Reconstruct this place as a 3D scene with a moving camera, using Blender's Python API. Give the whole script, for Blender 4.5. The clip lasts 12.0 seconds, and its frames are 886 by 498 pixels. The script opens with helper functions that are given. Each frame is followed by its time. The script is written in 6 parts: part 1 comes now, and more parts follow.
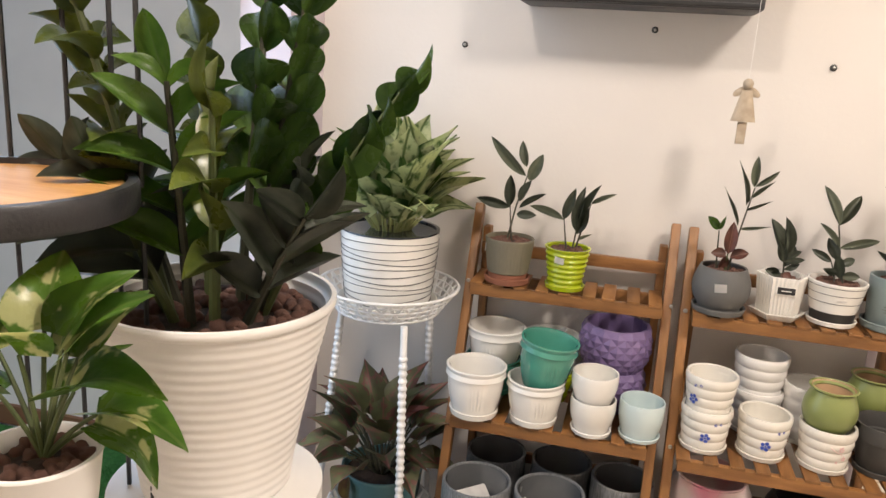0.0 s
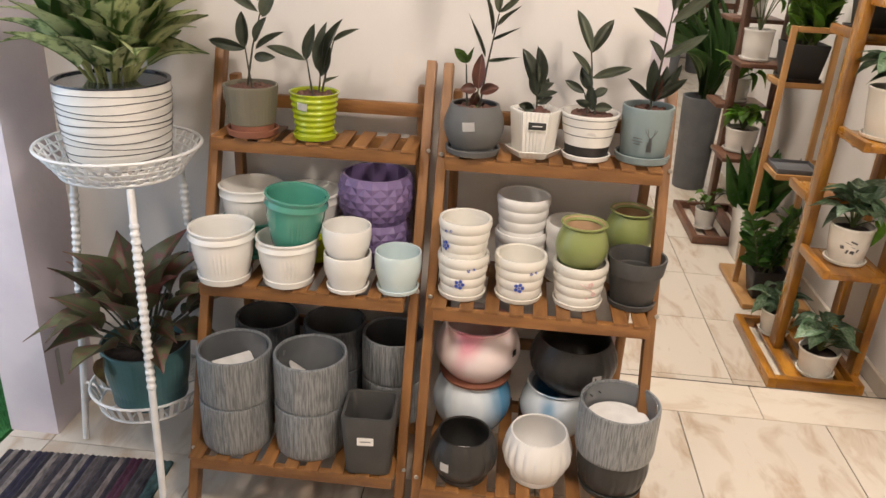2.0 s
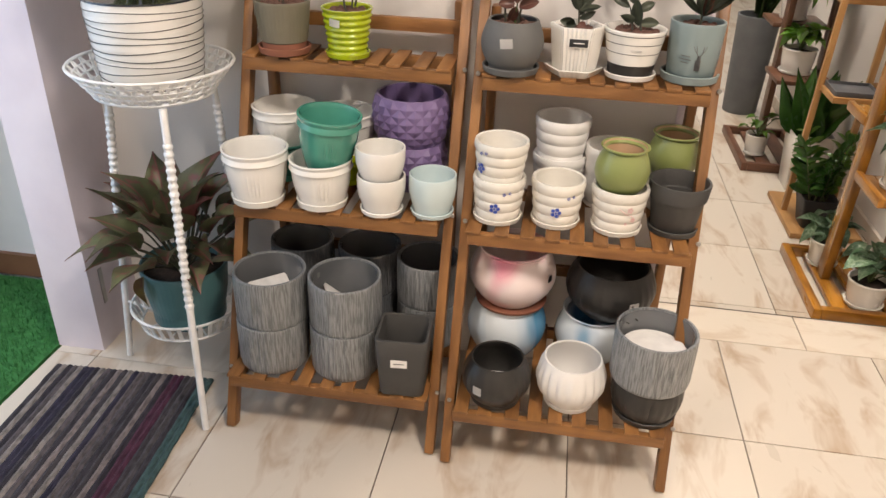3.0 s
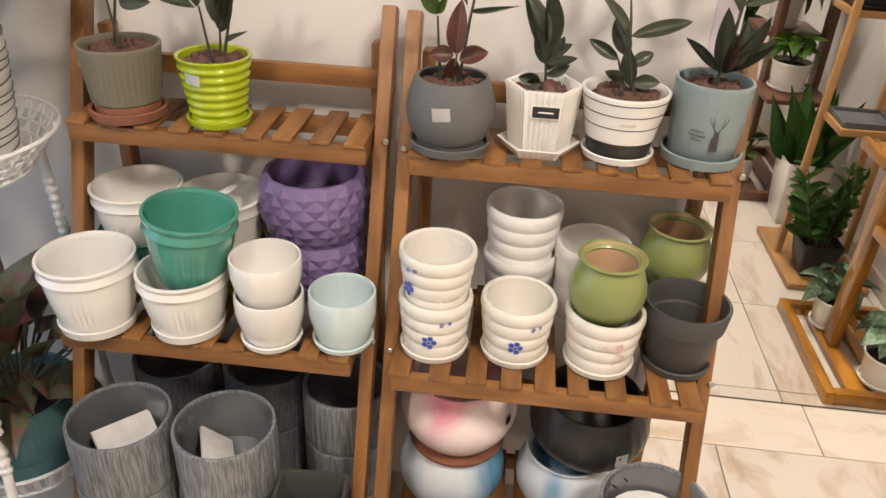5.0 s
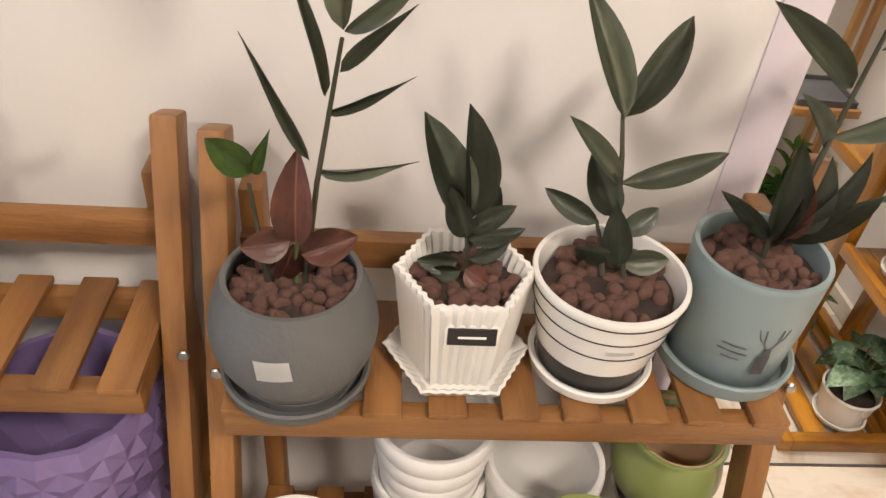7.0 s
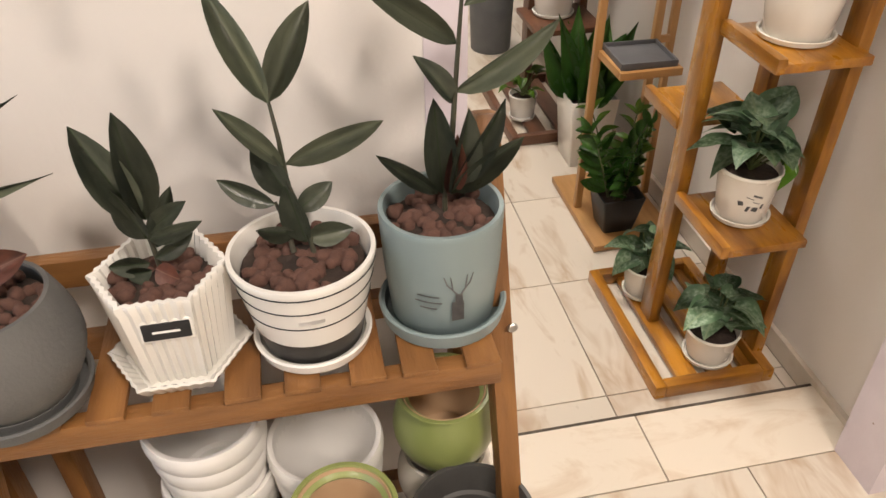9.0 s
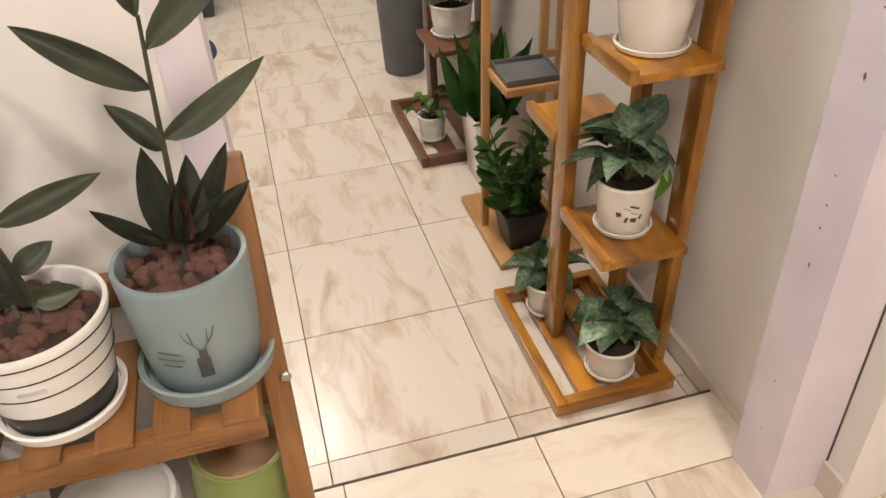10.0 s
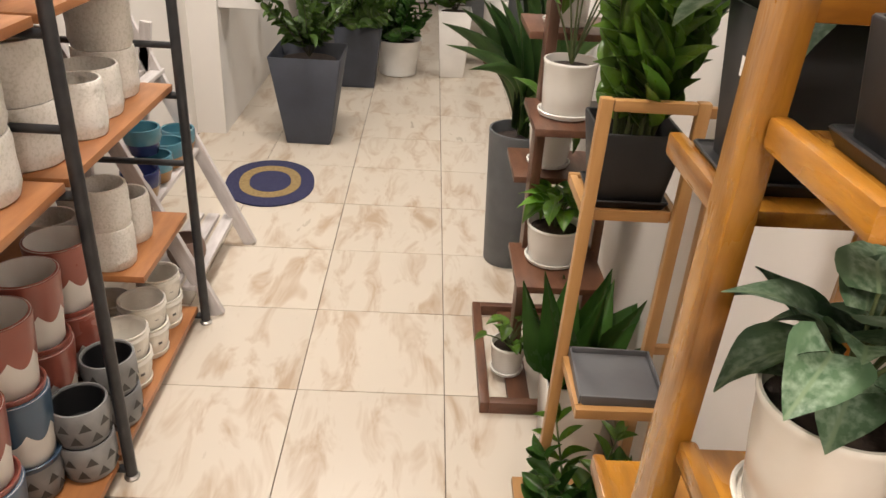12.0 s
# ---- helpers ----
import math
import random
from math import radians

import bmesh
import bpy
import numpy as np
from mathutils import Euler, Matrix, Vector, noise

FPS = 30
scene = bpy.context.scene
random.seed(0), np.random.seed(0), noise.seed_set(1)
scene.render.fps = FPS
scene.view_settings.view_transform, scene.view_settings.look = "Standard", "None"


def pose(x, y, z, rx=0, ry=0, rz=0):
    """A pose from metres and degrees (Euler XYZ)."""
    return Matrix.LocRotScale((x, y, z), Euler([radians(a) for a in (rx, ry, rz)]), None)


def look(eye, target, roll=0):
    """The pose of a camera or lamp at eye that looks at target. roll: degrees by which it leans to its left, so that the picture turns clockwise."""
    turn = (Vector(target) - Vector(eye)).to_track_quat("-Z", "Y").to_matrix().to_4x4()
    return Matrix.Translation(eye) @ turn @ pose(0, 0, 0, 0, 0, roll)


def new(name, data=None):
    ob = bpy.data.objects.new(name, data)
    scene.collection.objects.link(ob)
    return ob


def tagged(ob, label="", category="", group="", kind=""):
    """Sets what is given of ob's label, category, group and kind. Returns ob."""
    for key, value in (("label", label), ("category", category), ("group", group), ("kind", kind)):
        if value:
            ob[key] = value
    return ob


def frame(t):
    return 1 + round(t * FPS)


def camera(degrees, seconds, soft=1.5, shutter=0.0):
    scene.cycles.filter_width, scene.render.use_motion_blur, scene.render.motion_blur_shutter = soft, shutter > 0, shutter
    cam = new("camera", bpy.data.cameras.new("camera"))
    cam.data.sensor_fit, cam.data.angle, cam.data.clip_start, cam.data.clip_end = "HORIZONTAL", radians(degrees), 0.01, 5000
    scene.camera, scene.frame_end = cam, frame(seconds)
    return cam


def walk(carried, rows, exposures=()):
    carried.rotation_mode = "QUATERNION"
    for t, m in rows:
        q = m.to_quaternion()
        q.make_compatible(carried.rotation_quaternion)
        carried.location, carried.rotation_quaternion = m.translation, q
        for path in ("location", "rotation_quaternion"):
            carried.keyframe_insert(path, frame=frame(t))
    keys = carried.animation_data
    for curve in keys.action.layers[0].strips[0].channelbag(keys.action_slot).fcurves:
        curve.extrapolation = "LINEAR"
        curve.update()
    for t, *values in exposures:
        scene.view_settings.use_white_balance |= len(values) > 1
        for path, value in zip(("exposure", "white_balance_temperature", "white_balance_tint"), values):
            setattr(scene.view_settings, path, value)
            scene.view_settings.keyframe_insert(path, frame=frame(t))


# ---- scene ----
cam = camera(60.5, 12.0)
PATH = [
    (0, (-1.031, -2.273, 1.331), (-1.488, -0.388, 0.844), 3.6),
    (0.5, (-0.948, -2.258, 1.33), (-1.231, -0.346, 0.816), 3.8),
    (1, (-0.833, -2.175, 1.314), (-0.994, -0.261, 0.757), 3.7),
    (1.5, (-0.741, -2.109, 1.292), (-0.874, -0.221, 0.647), 3.3),
    (2, (-0.735, -2.107, 1.262), (-0.896, -0.275, 0.476), 2.8),
    (2.5, (-0.74, -2.113, 1.234), (-0.964, -0.355, 0.306), 2.6),
    (2.7, (-0.722, -2.106, 1.245), (-0.98, -0.371, 0.285), 2.1),
    (4.3, (-0.725, -1.838, 1.242), (-0.88, -0.093, 0.277), 1.1),
    (4.5, (-0.739, -1.779, 1.247), (-0.873, -0.035, 0.277), 1.4),
    (5, (-0.733, -1.577, 1.241), (-0.883, 0.146, 0.237), 2.9),
    (5.5, (-0.688, -1.372, 1.27), (-0.942, 0.345, 0.277), 3.5),
    (6, (-0.72, -1.198, 1.265), (-0.917, 0.47, 0.179), 4.0),
    (6.5, (-0.768, -1.042, 1.29), (-0.81, 0.579, 0.12), 4.5),
    (7, (-0.756, -1.001, 1.28), (-0.597, 0.562, 0.043), 5.8),
    (7.5, (-0.677, -1.019, 1.284), (-0.396, 0.499, 0.012), 4.8),
    (7.7, (-0.642, -1.023, 1.289), (-0.322, 0.493, 0.025), 4.2),
    (9.3, (-0.527, -1.081, 1.283), (-0.232, 0.503, 0.098), -2.2),
    (9.5, (-0.488, -1.086, 1.276), (-0.18, 0.503, 0.101), -2.9),
    (10, (-0.39, -1.074, 1.279), (-0.005, 0.505, 0.113), -3.2),
    (10.5, (-0.263, -0.908, 1.273), (0.393, 0.601, 0.136), 1.3),
    (11, (-0.2, -0.699, 1.304), (0.529, 0.828, 0.238), 6.4),
    (11.5, (-0.185, -0.578, 1.299), (0.212, 1.099, 0.284), 5.1),
    (12, (-0.09, -0.44, 1.331), (-0.024, 1.322, 0.387), 3.6),
]
walk(cam, [(t, look(eye, target, roll)) for t, eye, target, roll in PATH], [(0, -0.06), (1, -0.24), (2.2, -0.10), (4.5, 0), (6.5, -0.06), (9.5, -0.06), (10.5, -0.18), (11.5, -0.06), (12, 0.06)])

# ---- world and lights ----
F = 0.04                      # the front room's floor; the passage lies one low step below it
world = bpy.data.worlds.new("world")
scene.world = world
world.use_nodes = True
wn = world.node_tree.nodes
sky = wn.new("ShaderNodeTexSky")
sky.sky_type, sky.sun_disc, sky.sun_elevation, sky.sun_rotation = "NISHITA", False, radians(42), radians(195)
wn["Background"].inputs["Strength"].default_value = 0.055
world.node_tree.links.new(sky.outputs["Color"], wn["Background"].inputs["Color"])


def area(name, x, y, z, sx, sy, power, color, aim=None):
    data = bpy.data.lights.new(name, "AREA")
    data.shape, data.size, data.size_y, data.energy, data.color = "RECTANGLE", sx, sy, power, color
    ob = new(name, data)
    ob.matrix_world = look((x, y, z), aim) if aim else pose(x, y, z)
    return ob


WARM = (1.0, 0.872, 0.768)
PALE = (1.0, 0.93, 0.86)
area("ceiling_lamp_light", -1.60, -2.20, 2.62, 0.18, 0.18, 26, WARM)
area("ceiling_lamp_light", 0.05, -1.95, 2.62, 0.40, 0.40, 54, WARM)
area("ceiling_lamp_light", -0.35, 0.62, 2.62, 0.40, 0.40, 37, PALE)
area("ceiling_lamp_light", -0.50, 2.45, 2.62, 0.40, 0.40, 36, PALE)
# added to brighten the back room, where no lamp is known
area("ceiling_lamp_light", 1.50, 4.60, 2.62, 0.40, 0.40, 34, PALE)
area("door_daylight", -2.02, -1.05, 1.1, 0.75, 1.9, 8, (0.58, 0.76, 1.0), (-0.5, -0.95, 0.6))
sun = new("sun", bpy.data.lights.new("sun", "SUN"))
sun.data.energy, sun.data.angle, sun.data.color = 0.4, radians(10), (1.0, 0.95, 0.88)
sun.matrix_world = look((-4.2, -6, 6), (-2.6, -0.4, 0))


# ---- materials ----
def mat(name, c1, c2=None, scale=8.0, rough=0.5, bump=0.0, bscale=60.0, stretch=(1, 1, 1), metallic=0.0, coat=0.0,
        rand=0.0, detail=4.0, fine=0.0, lo=0.35, hi=0.65, trans=0.0):
    m = bpy.data.materials.new(name)
    m.use_nodes = True
    n, l = m.node_tree.nodes, m.node_tree.links
    b = n["Principled BSDF"]
    b.inputs["Roughness"].default_value, b.inputs["Metallic"].default_value = rough, metallic
    b.inputs["Coat Weight"].default_value = coat
    b.inputs["Coat Roughness"].default_value = 0.08
    if trans:
        b.inputs["Transmission Weight"].default_value = trans
    co = n.new("ShaderNodeTexCoord")
    mp = n.new("ShaderNodeMapping")
    mp.inputs["Scale"].default_value = stretch
    l.new(co.outputs["Object"], mp.inputs["Vector"])
    info = n.new("ShaderNodeObjectInfo")
    add = n.new("ShaderNodeVectorMath")
    add.operation = "ADD"
    sc = n.new("ShaderNodeVectorMath")
    sc.operation = "SCALE"
    sc.inputs[0].default_value = (7.3, 3.1, 5.7)
    l.new(info.outputs["Random"], sc.inputs["Scale"])
    l.new(mp.outputs["Vector"], add.inputs[0])
    l.new(sc.outputs["Vector"], add.inputs[1])
    tex = n.new("ShaderNodeTexNoise")
    tex.inputs["Scale"].default_value, tex.inputs["Detail"].default_value = scale, detail
    l.new(add.outputs["Vector"], tex.inputs["Vector"])
    ramp = n.new("ShaderNodeValToRGB")
    ramp.color_ramp.elements[0].position, ramp.color_ramp.elements[1].position = lo, hi
    ramp.color_ramp.elements[0].color = (*c1, 1)
    ramp.color_ramp.elements[1].color = (*(c2 or tuple(v * 0.88 for v in c1)), 1)
    l.new(tex.outputs["Fac"], ramp.inputs["Fac"])
    col = ramp.outputs["Color"]
    hsv = n.new("ShaderNodeHueSaturation")
    l.new(col, hsv.inputs["Color"])
    if rand:
        rg = n.new("ShaderNodeMapRange")
        rg.inputs["To Min"].default_value, rg.inputs["To Max"].default_value = 1 - rand, 1 + rand
        l.new(info.outputs["Random"], rg.inputs["Value"])
        l.new(rg.outputs["Result"], hsv.inputs["Value"])
    l.new(hsv.outputs["Color"], b.inputs["Base Color"])
    rr = n.new("ShaderNodeMapRange")
    rr.inputs["To Min"].default_value, rr.inputs["To Max"].default_value = max(0.03, rough - 0.08), min(1, rough + 0.1)
    l.new(tex.outputs["Fac"], rr.inputs["Value"])
    l.new(rr.outputs["Result"], b.inputs["Roughness"])
    if bump:
        t2 = n.new("ShaderNodeTexNoise")
        t2.inputs["Scale"].default_value, t2.inputs["Detail"].default_value = bscale, 3
        l.new(add.outputs["Vector"], t2.inputs["Vector"])
        bp = n.new("ShaderNodeBump")
        bp.inputs["Strength"].default_value, bp.inputs["Distance"].default_value = bump, 0.004
        l.new(t2.outputs["Fac"], bp.inputs["Height"])
        l.new(bp.outputs["Normal"], b.inputs["Normal"])
    return m


def leaf_mat(name, base, dark, vein=None, patch=None, pscale=30.0, plo=0.5, phi=0.56, rough=0.3, rim=False):
    """A leaf: green with a paler midrib, patches where it is variegated. The leaf lies along y in its own space, 1 long."""
    m = mat(name, base, dark, 3.0, rough, 0.15, 9.0, rand=0.22)
    n, l = m.node_tree.nodes, m.node_tree.links
    b = n["Principled BSDF"]
    hsv = [x for x in n if x.bl_idname == "ShaderNodeHueSaturation"][0]
    src = hsv.inputs["Color"].links[0].from_socket
    co = [x for x in n if x.bl_idname == "ShaderNodeTexCoord"][0]
    add = [x for x in n if x.bl_idname == "ShaderNodeVectorMath" and x.operation == "ADD"][0]

    def mix(fac, a, color):
        x = n.new("ShaderNodeMix")
        x.data_type = "RGBA"
        l.new(fac, x.inputs["Factor"])
        l.new(a, x.inputs["A"])
        x.inputs["B"].default_value = (*color, 1)
        return x.outputs["Result"]
    if patch:
        t = n.new("ShaderNodeTexNoise")
        t.inputs["Scale"].default_value, t.inputs["Detail"].default_value = pscale, 3
        l.new(add.outputs["Vector"], t.inputs["Vector"])
        r = n.new("ShaderNodeMapRange")
        r.inputs["From Min"].default_value, r.inputs["From Max"].default_value = plo, phi
        l.new(t.outputs["Fac"], r.inputs["Value"])
        fac = r.outputs["Result"]
        if rim:                         # patches stay off the leaf's edge and midrib
            sp = n.new("ShaderNodeSeparateXYZ")
            l.new(co.outputs["Object"], sp.inputs["Vector"])
            ab = n.new("ShaderNodeMath")
            ab.operation = "ABSOLUTE"
            l.new(sp.outputs["X"], ab.inputs[0])
            k = n.new("ShaderNodeMapRange")
            k.inputs["From Min"].default_value, k.inputs["From Max"].default_value = 0.36, 0.27
            l.new(ab.outputs["Value"], k.inputs["Value"])
            mu = n.new("ShaderNodeMath")
            mu.operation = "MULTIPLY"
            l.new(fac, mu.inputs[0])
            l.new(k.outputs["Result"], mu.inputs[1])
            fac = mu.outputs["Value"]
        src = mix(fac, src, patch)
    if vein:
        sp = n.new("ShaderNodeSeparateXYZ")
        l.new(co.outputs["Object"], sp.inputs["Vector"])
        ab = n.new("ShaderNodeMath")
        ab.operation = "ABSOLUTE"
        l.new(sp.outputs["X"], ab.inputs[0])
        r = n.new("ShaderNodeMapRange")
        r.inputs["From Min"].default_value, r.inputs["From Max"].default_value = 0.035, 0.012
        l.new(ab.outputs["Value"], r.inputs["Value"])
        src = mix(r.outputs["Result"], src, vein)
    l.new(src, hsv.inputs["Color"])
    tl = n.new("ShaderNodeBsdfTranslucent")
    l.new(hsv.outputs["Color"], tl.inputs["Color"])
    mx = n.new("ShaderNodeMixShader")
    mx.inputs["Fac"].default_value = 0.28
    l.new(b.outputs["BSDF"], mx.inputs[1])
    l.new(tl.outputs["BSDF"], mx.inputs[2])
    l.new(mx.outputs["Shader"], n["Material Output"].inputs["Surface"])
    return m


M = {}
M["wall"] = mat("painted_wall", (0.73, 0.695, 0.655), (0.68, 0.645, 0.605), 1.3, 0.75, 0.12, 90)
M["lilac"] = mat("lilac_paint", (0.66, 0.60, 0.64), (0.58, 0.52, 0.57), 5, 0.6, 0.2, 60)
M["ceiling"] = mat("ceiling_paint", (0.82, 0.80, 0.77), None, 1.5, 0.8, 0.05)
M["grout"] = mat("tile_grout", (0.20, 0.16, 0.12), (0.14, 0.11, 0.09), 30, 0.9, 0.2)
# dark of open gaps; on the step's edge it stands in for shade as well
M["gapdark"] = mat("dark_gap_and_shade", (0.10, 0.08, 0.06), (0.05, 0.04, 0.03), 30, 0.9)
M["tile"] = mat("marbled_tile", (0.59, 0.525, 0.44), (0.42, 0.315, 0.220), 9.0, 0.30, 0.02, 30, stretch=(2.0, 0.7, 1), coat=0.06, rand=0.03, detail=3.5, lo=0.50, hi=0.70)
M["tile_sill"] = mat("marbled_tile_crosswise", (0.65, 0.575, 0.475), (0.48, 0.355, 0.24), 7.0, 0.30, 0.02, 30, stretch=(0.8, 1.7, 1), coat=0.06, rand=0.03, detail=5, lo=0.50, hi=0.76)
M["rackwood"] = mat("stained_pine", (0.275, 0.125, 0.038), (0.170, 0.073, 0.022), 7, 0.42, 0.25, 60, stretch=(6, 1, 6), rand=0.16)
M["standwood"] = mat("varnished_acacia", (0.43, 0.188, 0.020), (0.175, 0.064, 0.007), 5, 0.28, 0.15, 50, stretch=(5, 1, 5), coat=0.4, rand=0.22)
M["darkwood"] = mat("dark_walnut_stain", (0.13, 0.055, 0.028), (0.08, 0.033, 0.017), 7, 0.38, 0.2, 50, stretch=(5, 1, 5), rand=0.15)
M["bamboo"] = mat("varnished_bamboo", (0.44, 0.24, 0.09), (0.35, 0.18, 0.06), 6, 0.36, 0.12, 50, stretch=(7, 1, 7), rand=0.1)
M["shelfwood"] = mat("orange_shelf_board", (0.40, 0.17, 0.06), (0.28, 0.11, 0.04), 5, 0.4, 0.1, 50, stretch=(6, 1, 6), rand=0.1)
M["tabletop"] = mat("light_pine_top", (0.55, 0.30, 0.10), (0.42, 0.21, 0.07), 7, 0.4, 0.1, 50, stretch=(1, 6, 1))
M["steel"] = mat("steel_screw", (0.45, 0.44, 0.42), None, 40, 0.35, metallic=1.0)
M["blackmetal"] = mat("black_powder_coat", (0.018, 0.018, 0.02), (0.03, 0.03, 0.032), 30, 0.4, 0.1, 200)
M["whitewire"] = mat("white_coated_wire", (0.80, 0.80, 0.80), (0.70, 0.70, 0.69), 30, 0.35, 0.1, 80)
M["whitewood"] = mat("whitewashed_wood", (0.62, 0.58, 0.57), (0.48, 0.44, 0.43), 8, 0.6, 0.3, 60, stretch=(5, 1, 5))
M["white"] = mat("white_glazed_ceramic", (0.78, 0.76, 0.72), (0.70, 0.68, 0.63), 9, 0.16, 0.05, 30, coat=0.3)
M["whitematt"] = mat("white_plastic", (0.78, 0.76, 0.73), (0.70, 0.68, 0.65), 7, 0.4, 0.06, 40)
M["cream"] = mat("cream_ceramic", (0.76, 0.73, 0.66), (0.69, 0.655, 0.585), 9, 0.25, 0.08, 40, coat=0.2)
M["paleblue"] = mat("pale_blue_glaze", (0.58, 0.68, 0.68), (0.50, 0.61, 0.62), 8, 0.2, 0.03, coat=0.3)
M["teal"] = mat("sea_green_glaze", (0.075, 0.295, 0.220), (0.052, 0.225, 0.168), 8, 0.18, 0.05, coat=0.4)
M["tealmatt"] = mat("petrol_ribbed_glaze", (0.09, 0.20, 0.21), (0.06, 0.15, 0.17), 10, 0.3, 0.08, coat=0.2)
M["lime"] = mat("lime_glaze", (0.37, 0.45, 0.008), (0.31, 0.38, 0.008), 8, 0.2, 0.03, coat=0.4)
M["olive"] = mat("olive_taupe_matt", (0.19, 0.17, 0.12), (0.15, 0.135, 0.095), 8, 0.6, 0.1)
M["terracotta"] = mat("terracotta_red", (0.29, 0.11, 0.065), (0.22, 0.085, 0.05), 10, 0.65, 0.1)
M["greymatt"] = mat("grey_matt_ceramic", (0.125, 0.125, 0.12), (0.10, 0.10, 0.097), 9, 0.6, 0.15, 300)
M["charcoal"] = mat("charcoal_ceramic", (0.060, 0.058, 0.055), (0.045, 0.044, 0.042), 9, 0.55, 0.12, 120)
M["deerblue"] = mat("grey_blue_glaze", (0.22, 0.28, 0.28), (0.19, 0.245, 0.25), 7, 0.35, 0.04, coat=0.1)
M["purple"] = mat("purple_facets", (0.195, 0.140, 0.285), (0.155, 0.108, 0.235), 9, 0.4, 0.08)
M["greenpot"] = mat("moss_green_glaze", (0.25, 0.285, 0.095), (0.20, 0.235, 0.075), 7, 0.3, 0.06, coat=0.2)
M["tan"] = mat("bisque_inside", (0.50, 0.34, 0.20), (0.42, 0.27, 0.15), 8, 0.6, 0.1)
M["bark"] = mat("grey_bark_glaze", (0.275, 0.285, 0.29), (0.13, 0.138, 0.145), 30, 0.3, 0.6, 40, stretch=(12, 12, 0.9), coat=0.35, lo=0.42, hi=0.6)
M["barkdark"] = mat("dark_bark_glaze", (0.14, 0.147, 0.155), (0.065, 0.07, 0.077), 30, 0.25, 0.6, 40, stretch=(12, 12, 0.9), coat=0.4, lo=0.42, hi=0.6)
M["greyin"] = mat("grey_glaze_inside", (0.15, 0.155, 0.16), (0.11, 0.115, 0.12), 9, 0.22, 0.05, coat=0.3)
M["blackglaze"] = mat("black_matt_glaze", (0.016, 0.015, 0.014), (0.03, 0.028, 0.025), 14, 0.38, 0.2, 60)
M["black"] = mat("black_paint", (0.012, 0.012, 0.013), None, 20, 0.45)
M["slate"] = mat("dark_slate_planter", (0.045, 0.052, 0.070), (0.036, 0.041, 0.056), 8, 0.5, 0.2, 90)
M["greyplanter"] = mat("grey_fibre_planter", (0.13, 0.135, 0.14), (0.10, 0.105, 0.11), 9, 0.6, 0.25, 70)
M["pinkmarble"] = mat("pink_marbled_glaze", (0.78, 0.66, 0.64), (0.70, 0.22, 0.29), 5, 0.25, 0.03, stretch=(1.6, 1.6, 0.7), coat=0.2, lo=0.46, hi=0.62, detail=2)
M["bluemarble"] = mat("blue_marbled_glaze", (0.66, 0.72, 0.76), (0.08, 0.26, 0.44), 6, 0.22, 0.03, stretch=(1.8, 1.8, 0.4), coat=0.3, lo=0.47, hi=0.66, detail=2)
M["darkrim"] = mat("dark_glazed_rim", (0.03, 0.035, 0.045), None, 20, 0.12, coat=0.5)
M["soil"] = mat("dark_potting_soil", (0.045, 0.028, 0.02), (0.025, 0.016, 0.012), 60, 0.95, 0.6, 120)
M["clay"] = mat("brown_clay_pebbles", (0.16, 0.078, 0.055), (0.095, 0.046, 0.034), 90, 0.85, 0.5, 260, rand=0.1)
M["paper"] = mat("white_price_sticker", (0.80, 0.78, 0.75), None, 40, 0.7)
M["inkblue"] = mat("cobalt_brushwork", (0.03, 0.06, 0.34), (0.06, 0.11, 0.45), 60, 0.3)
M["inkpink"] = mat("pink_brushwork", (0.62, 0.36, 0.36), (0.70, 0.5, 0.48), 60, 0.3)
M["inkgrey"] = mat("faded_grey_print", (0.10, 0.10, 0.10), (0.15, 0.15, 0.15), 80, 0.5)
M["stem"] = mat("green_stem", (0.10, 0.13, 0.045), (0.07, 0.09, 0.03), 20, 0.5)
M["stemdark"] = mat("dark_stem", (0.035, 0.04, 0.02), (0.05, 0.045, 0.03), 20, 0.5)
M["stempale"] = mat("pale_stem", (0.34, 0.36, 0.14), None, 20, 0.5)
M["turf"] = mat("artificial_turf", (0.015, 0.11, 0.02), (0.04, 0.19, 0.045), 60, 0.8, 0.8, 200)
M["brownbase"] = mat("brown_skirting", (0.20, 0.10, 0.055), None, 9, 0.5, 0.1)
M["outwall"] = mat("outside_white_render", (0.78, 0.80, 0.82), (0.70, 0.72, 0.75), 3, 0.8, 0.1)
M["greenglass"] = mat("window_daylight", (0.7, 0.8, 0.8), None, 3, 0.3)
M["scallopred"] = mat("brick_red_glaze", (0.30, 0.085, 0.062), (0.25, 0.07, 0.05), 8, 0.3, coat=0.2)
M["scallopblue"] = mat("steel_blue_glaze", (0.055, 0.10, 0.16), (0.045, 0.085, 0.14), 8, 0.3, coat=0.2)
M["navyrug"] = mat("navy_rug", (0.018, 0.020, 0.065), (0.030, 0.032, 0.085), 80, 0.95, 0.7, 300)
M["goldrug"] = mat("gold_rug", (0.30, 0.21, 0.09), (0.22, 0.15, 0.06), 80, 0.95, 0.7, 300)
M["aqua"] = mat("aqua_drip_glaze", (0.10, 0.27, 0.33), (0.05, 0.17, 0.24), 8, 0.2, coat=0.4)
M["navy"] = mat("navy_drip_glaze", (0.02, 0.028, 0.11), (0.04, 0.05, 0.17), 8, 0.2, coat=0.4)
M["amber"] = mat("amber_glaze", (0.32, 0.17, 0.05), (0.24, 0.12, 0.03), 8, 0.3, coat=0.3)
M["brownpot"] = mat("dusty_brown_ceramic", (0.22, 0.14, 0.11), None, 8, 0.5, 0.1)
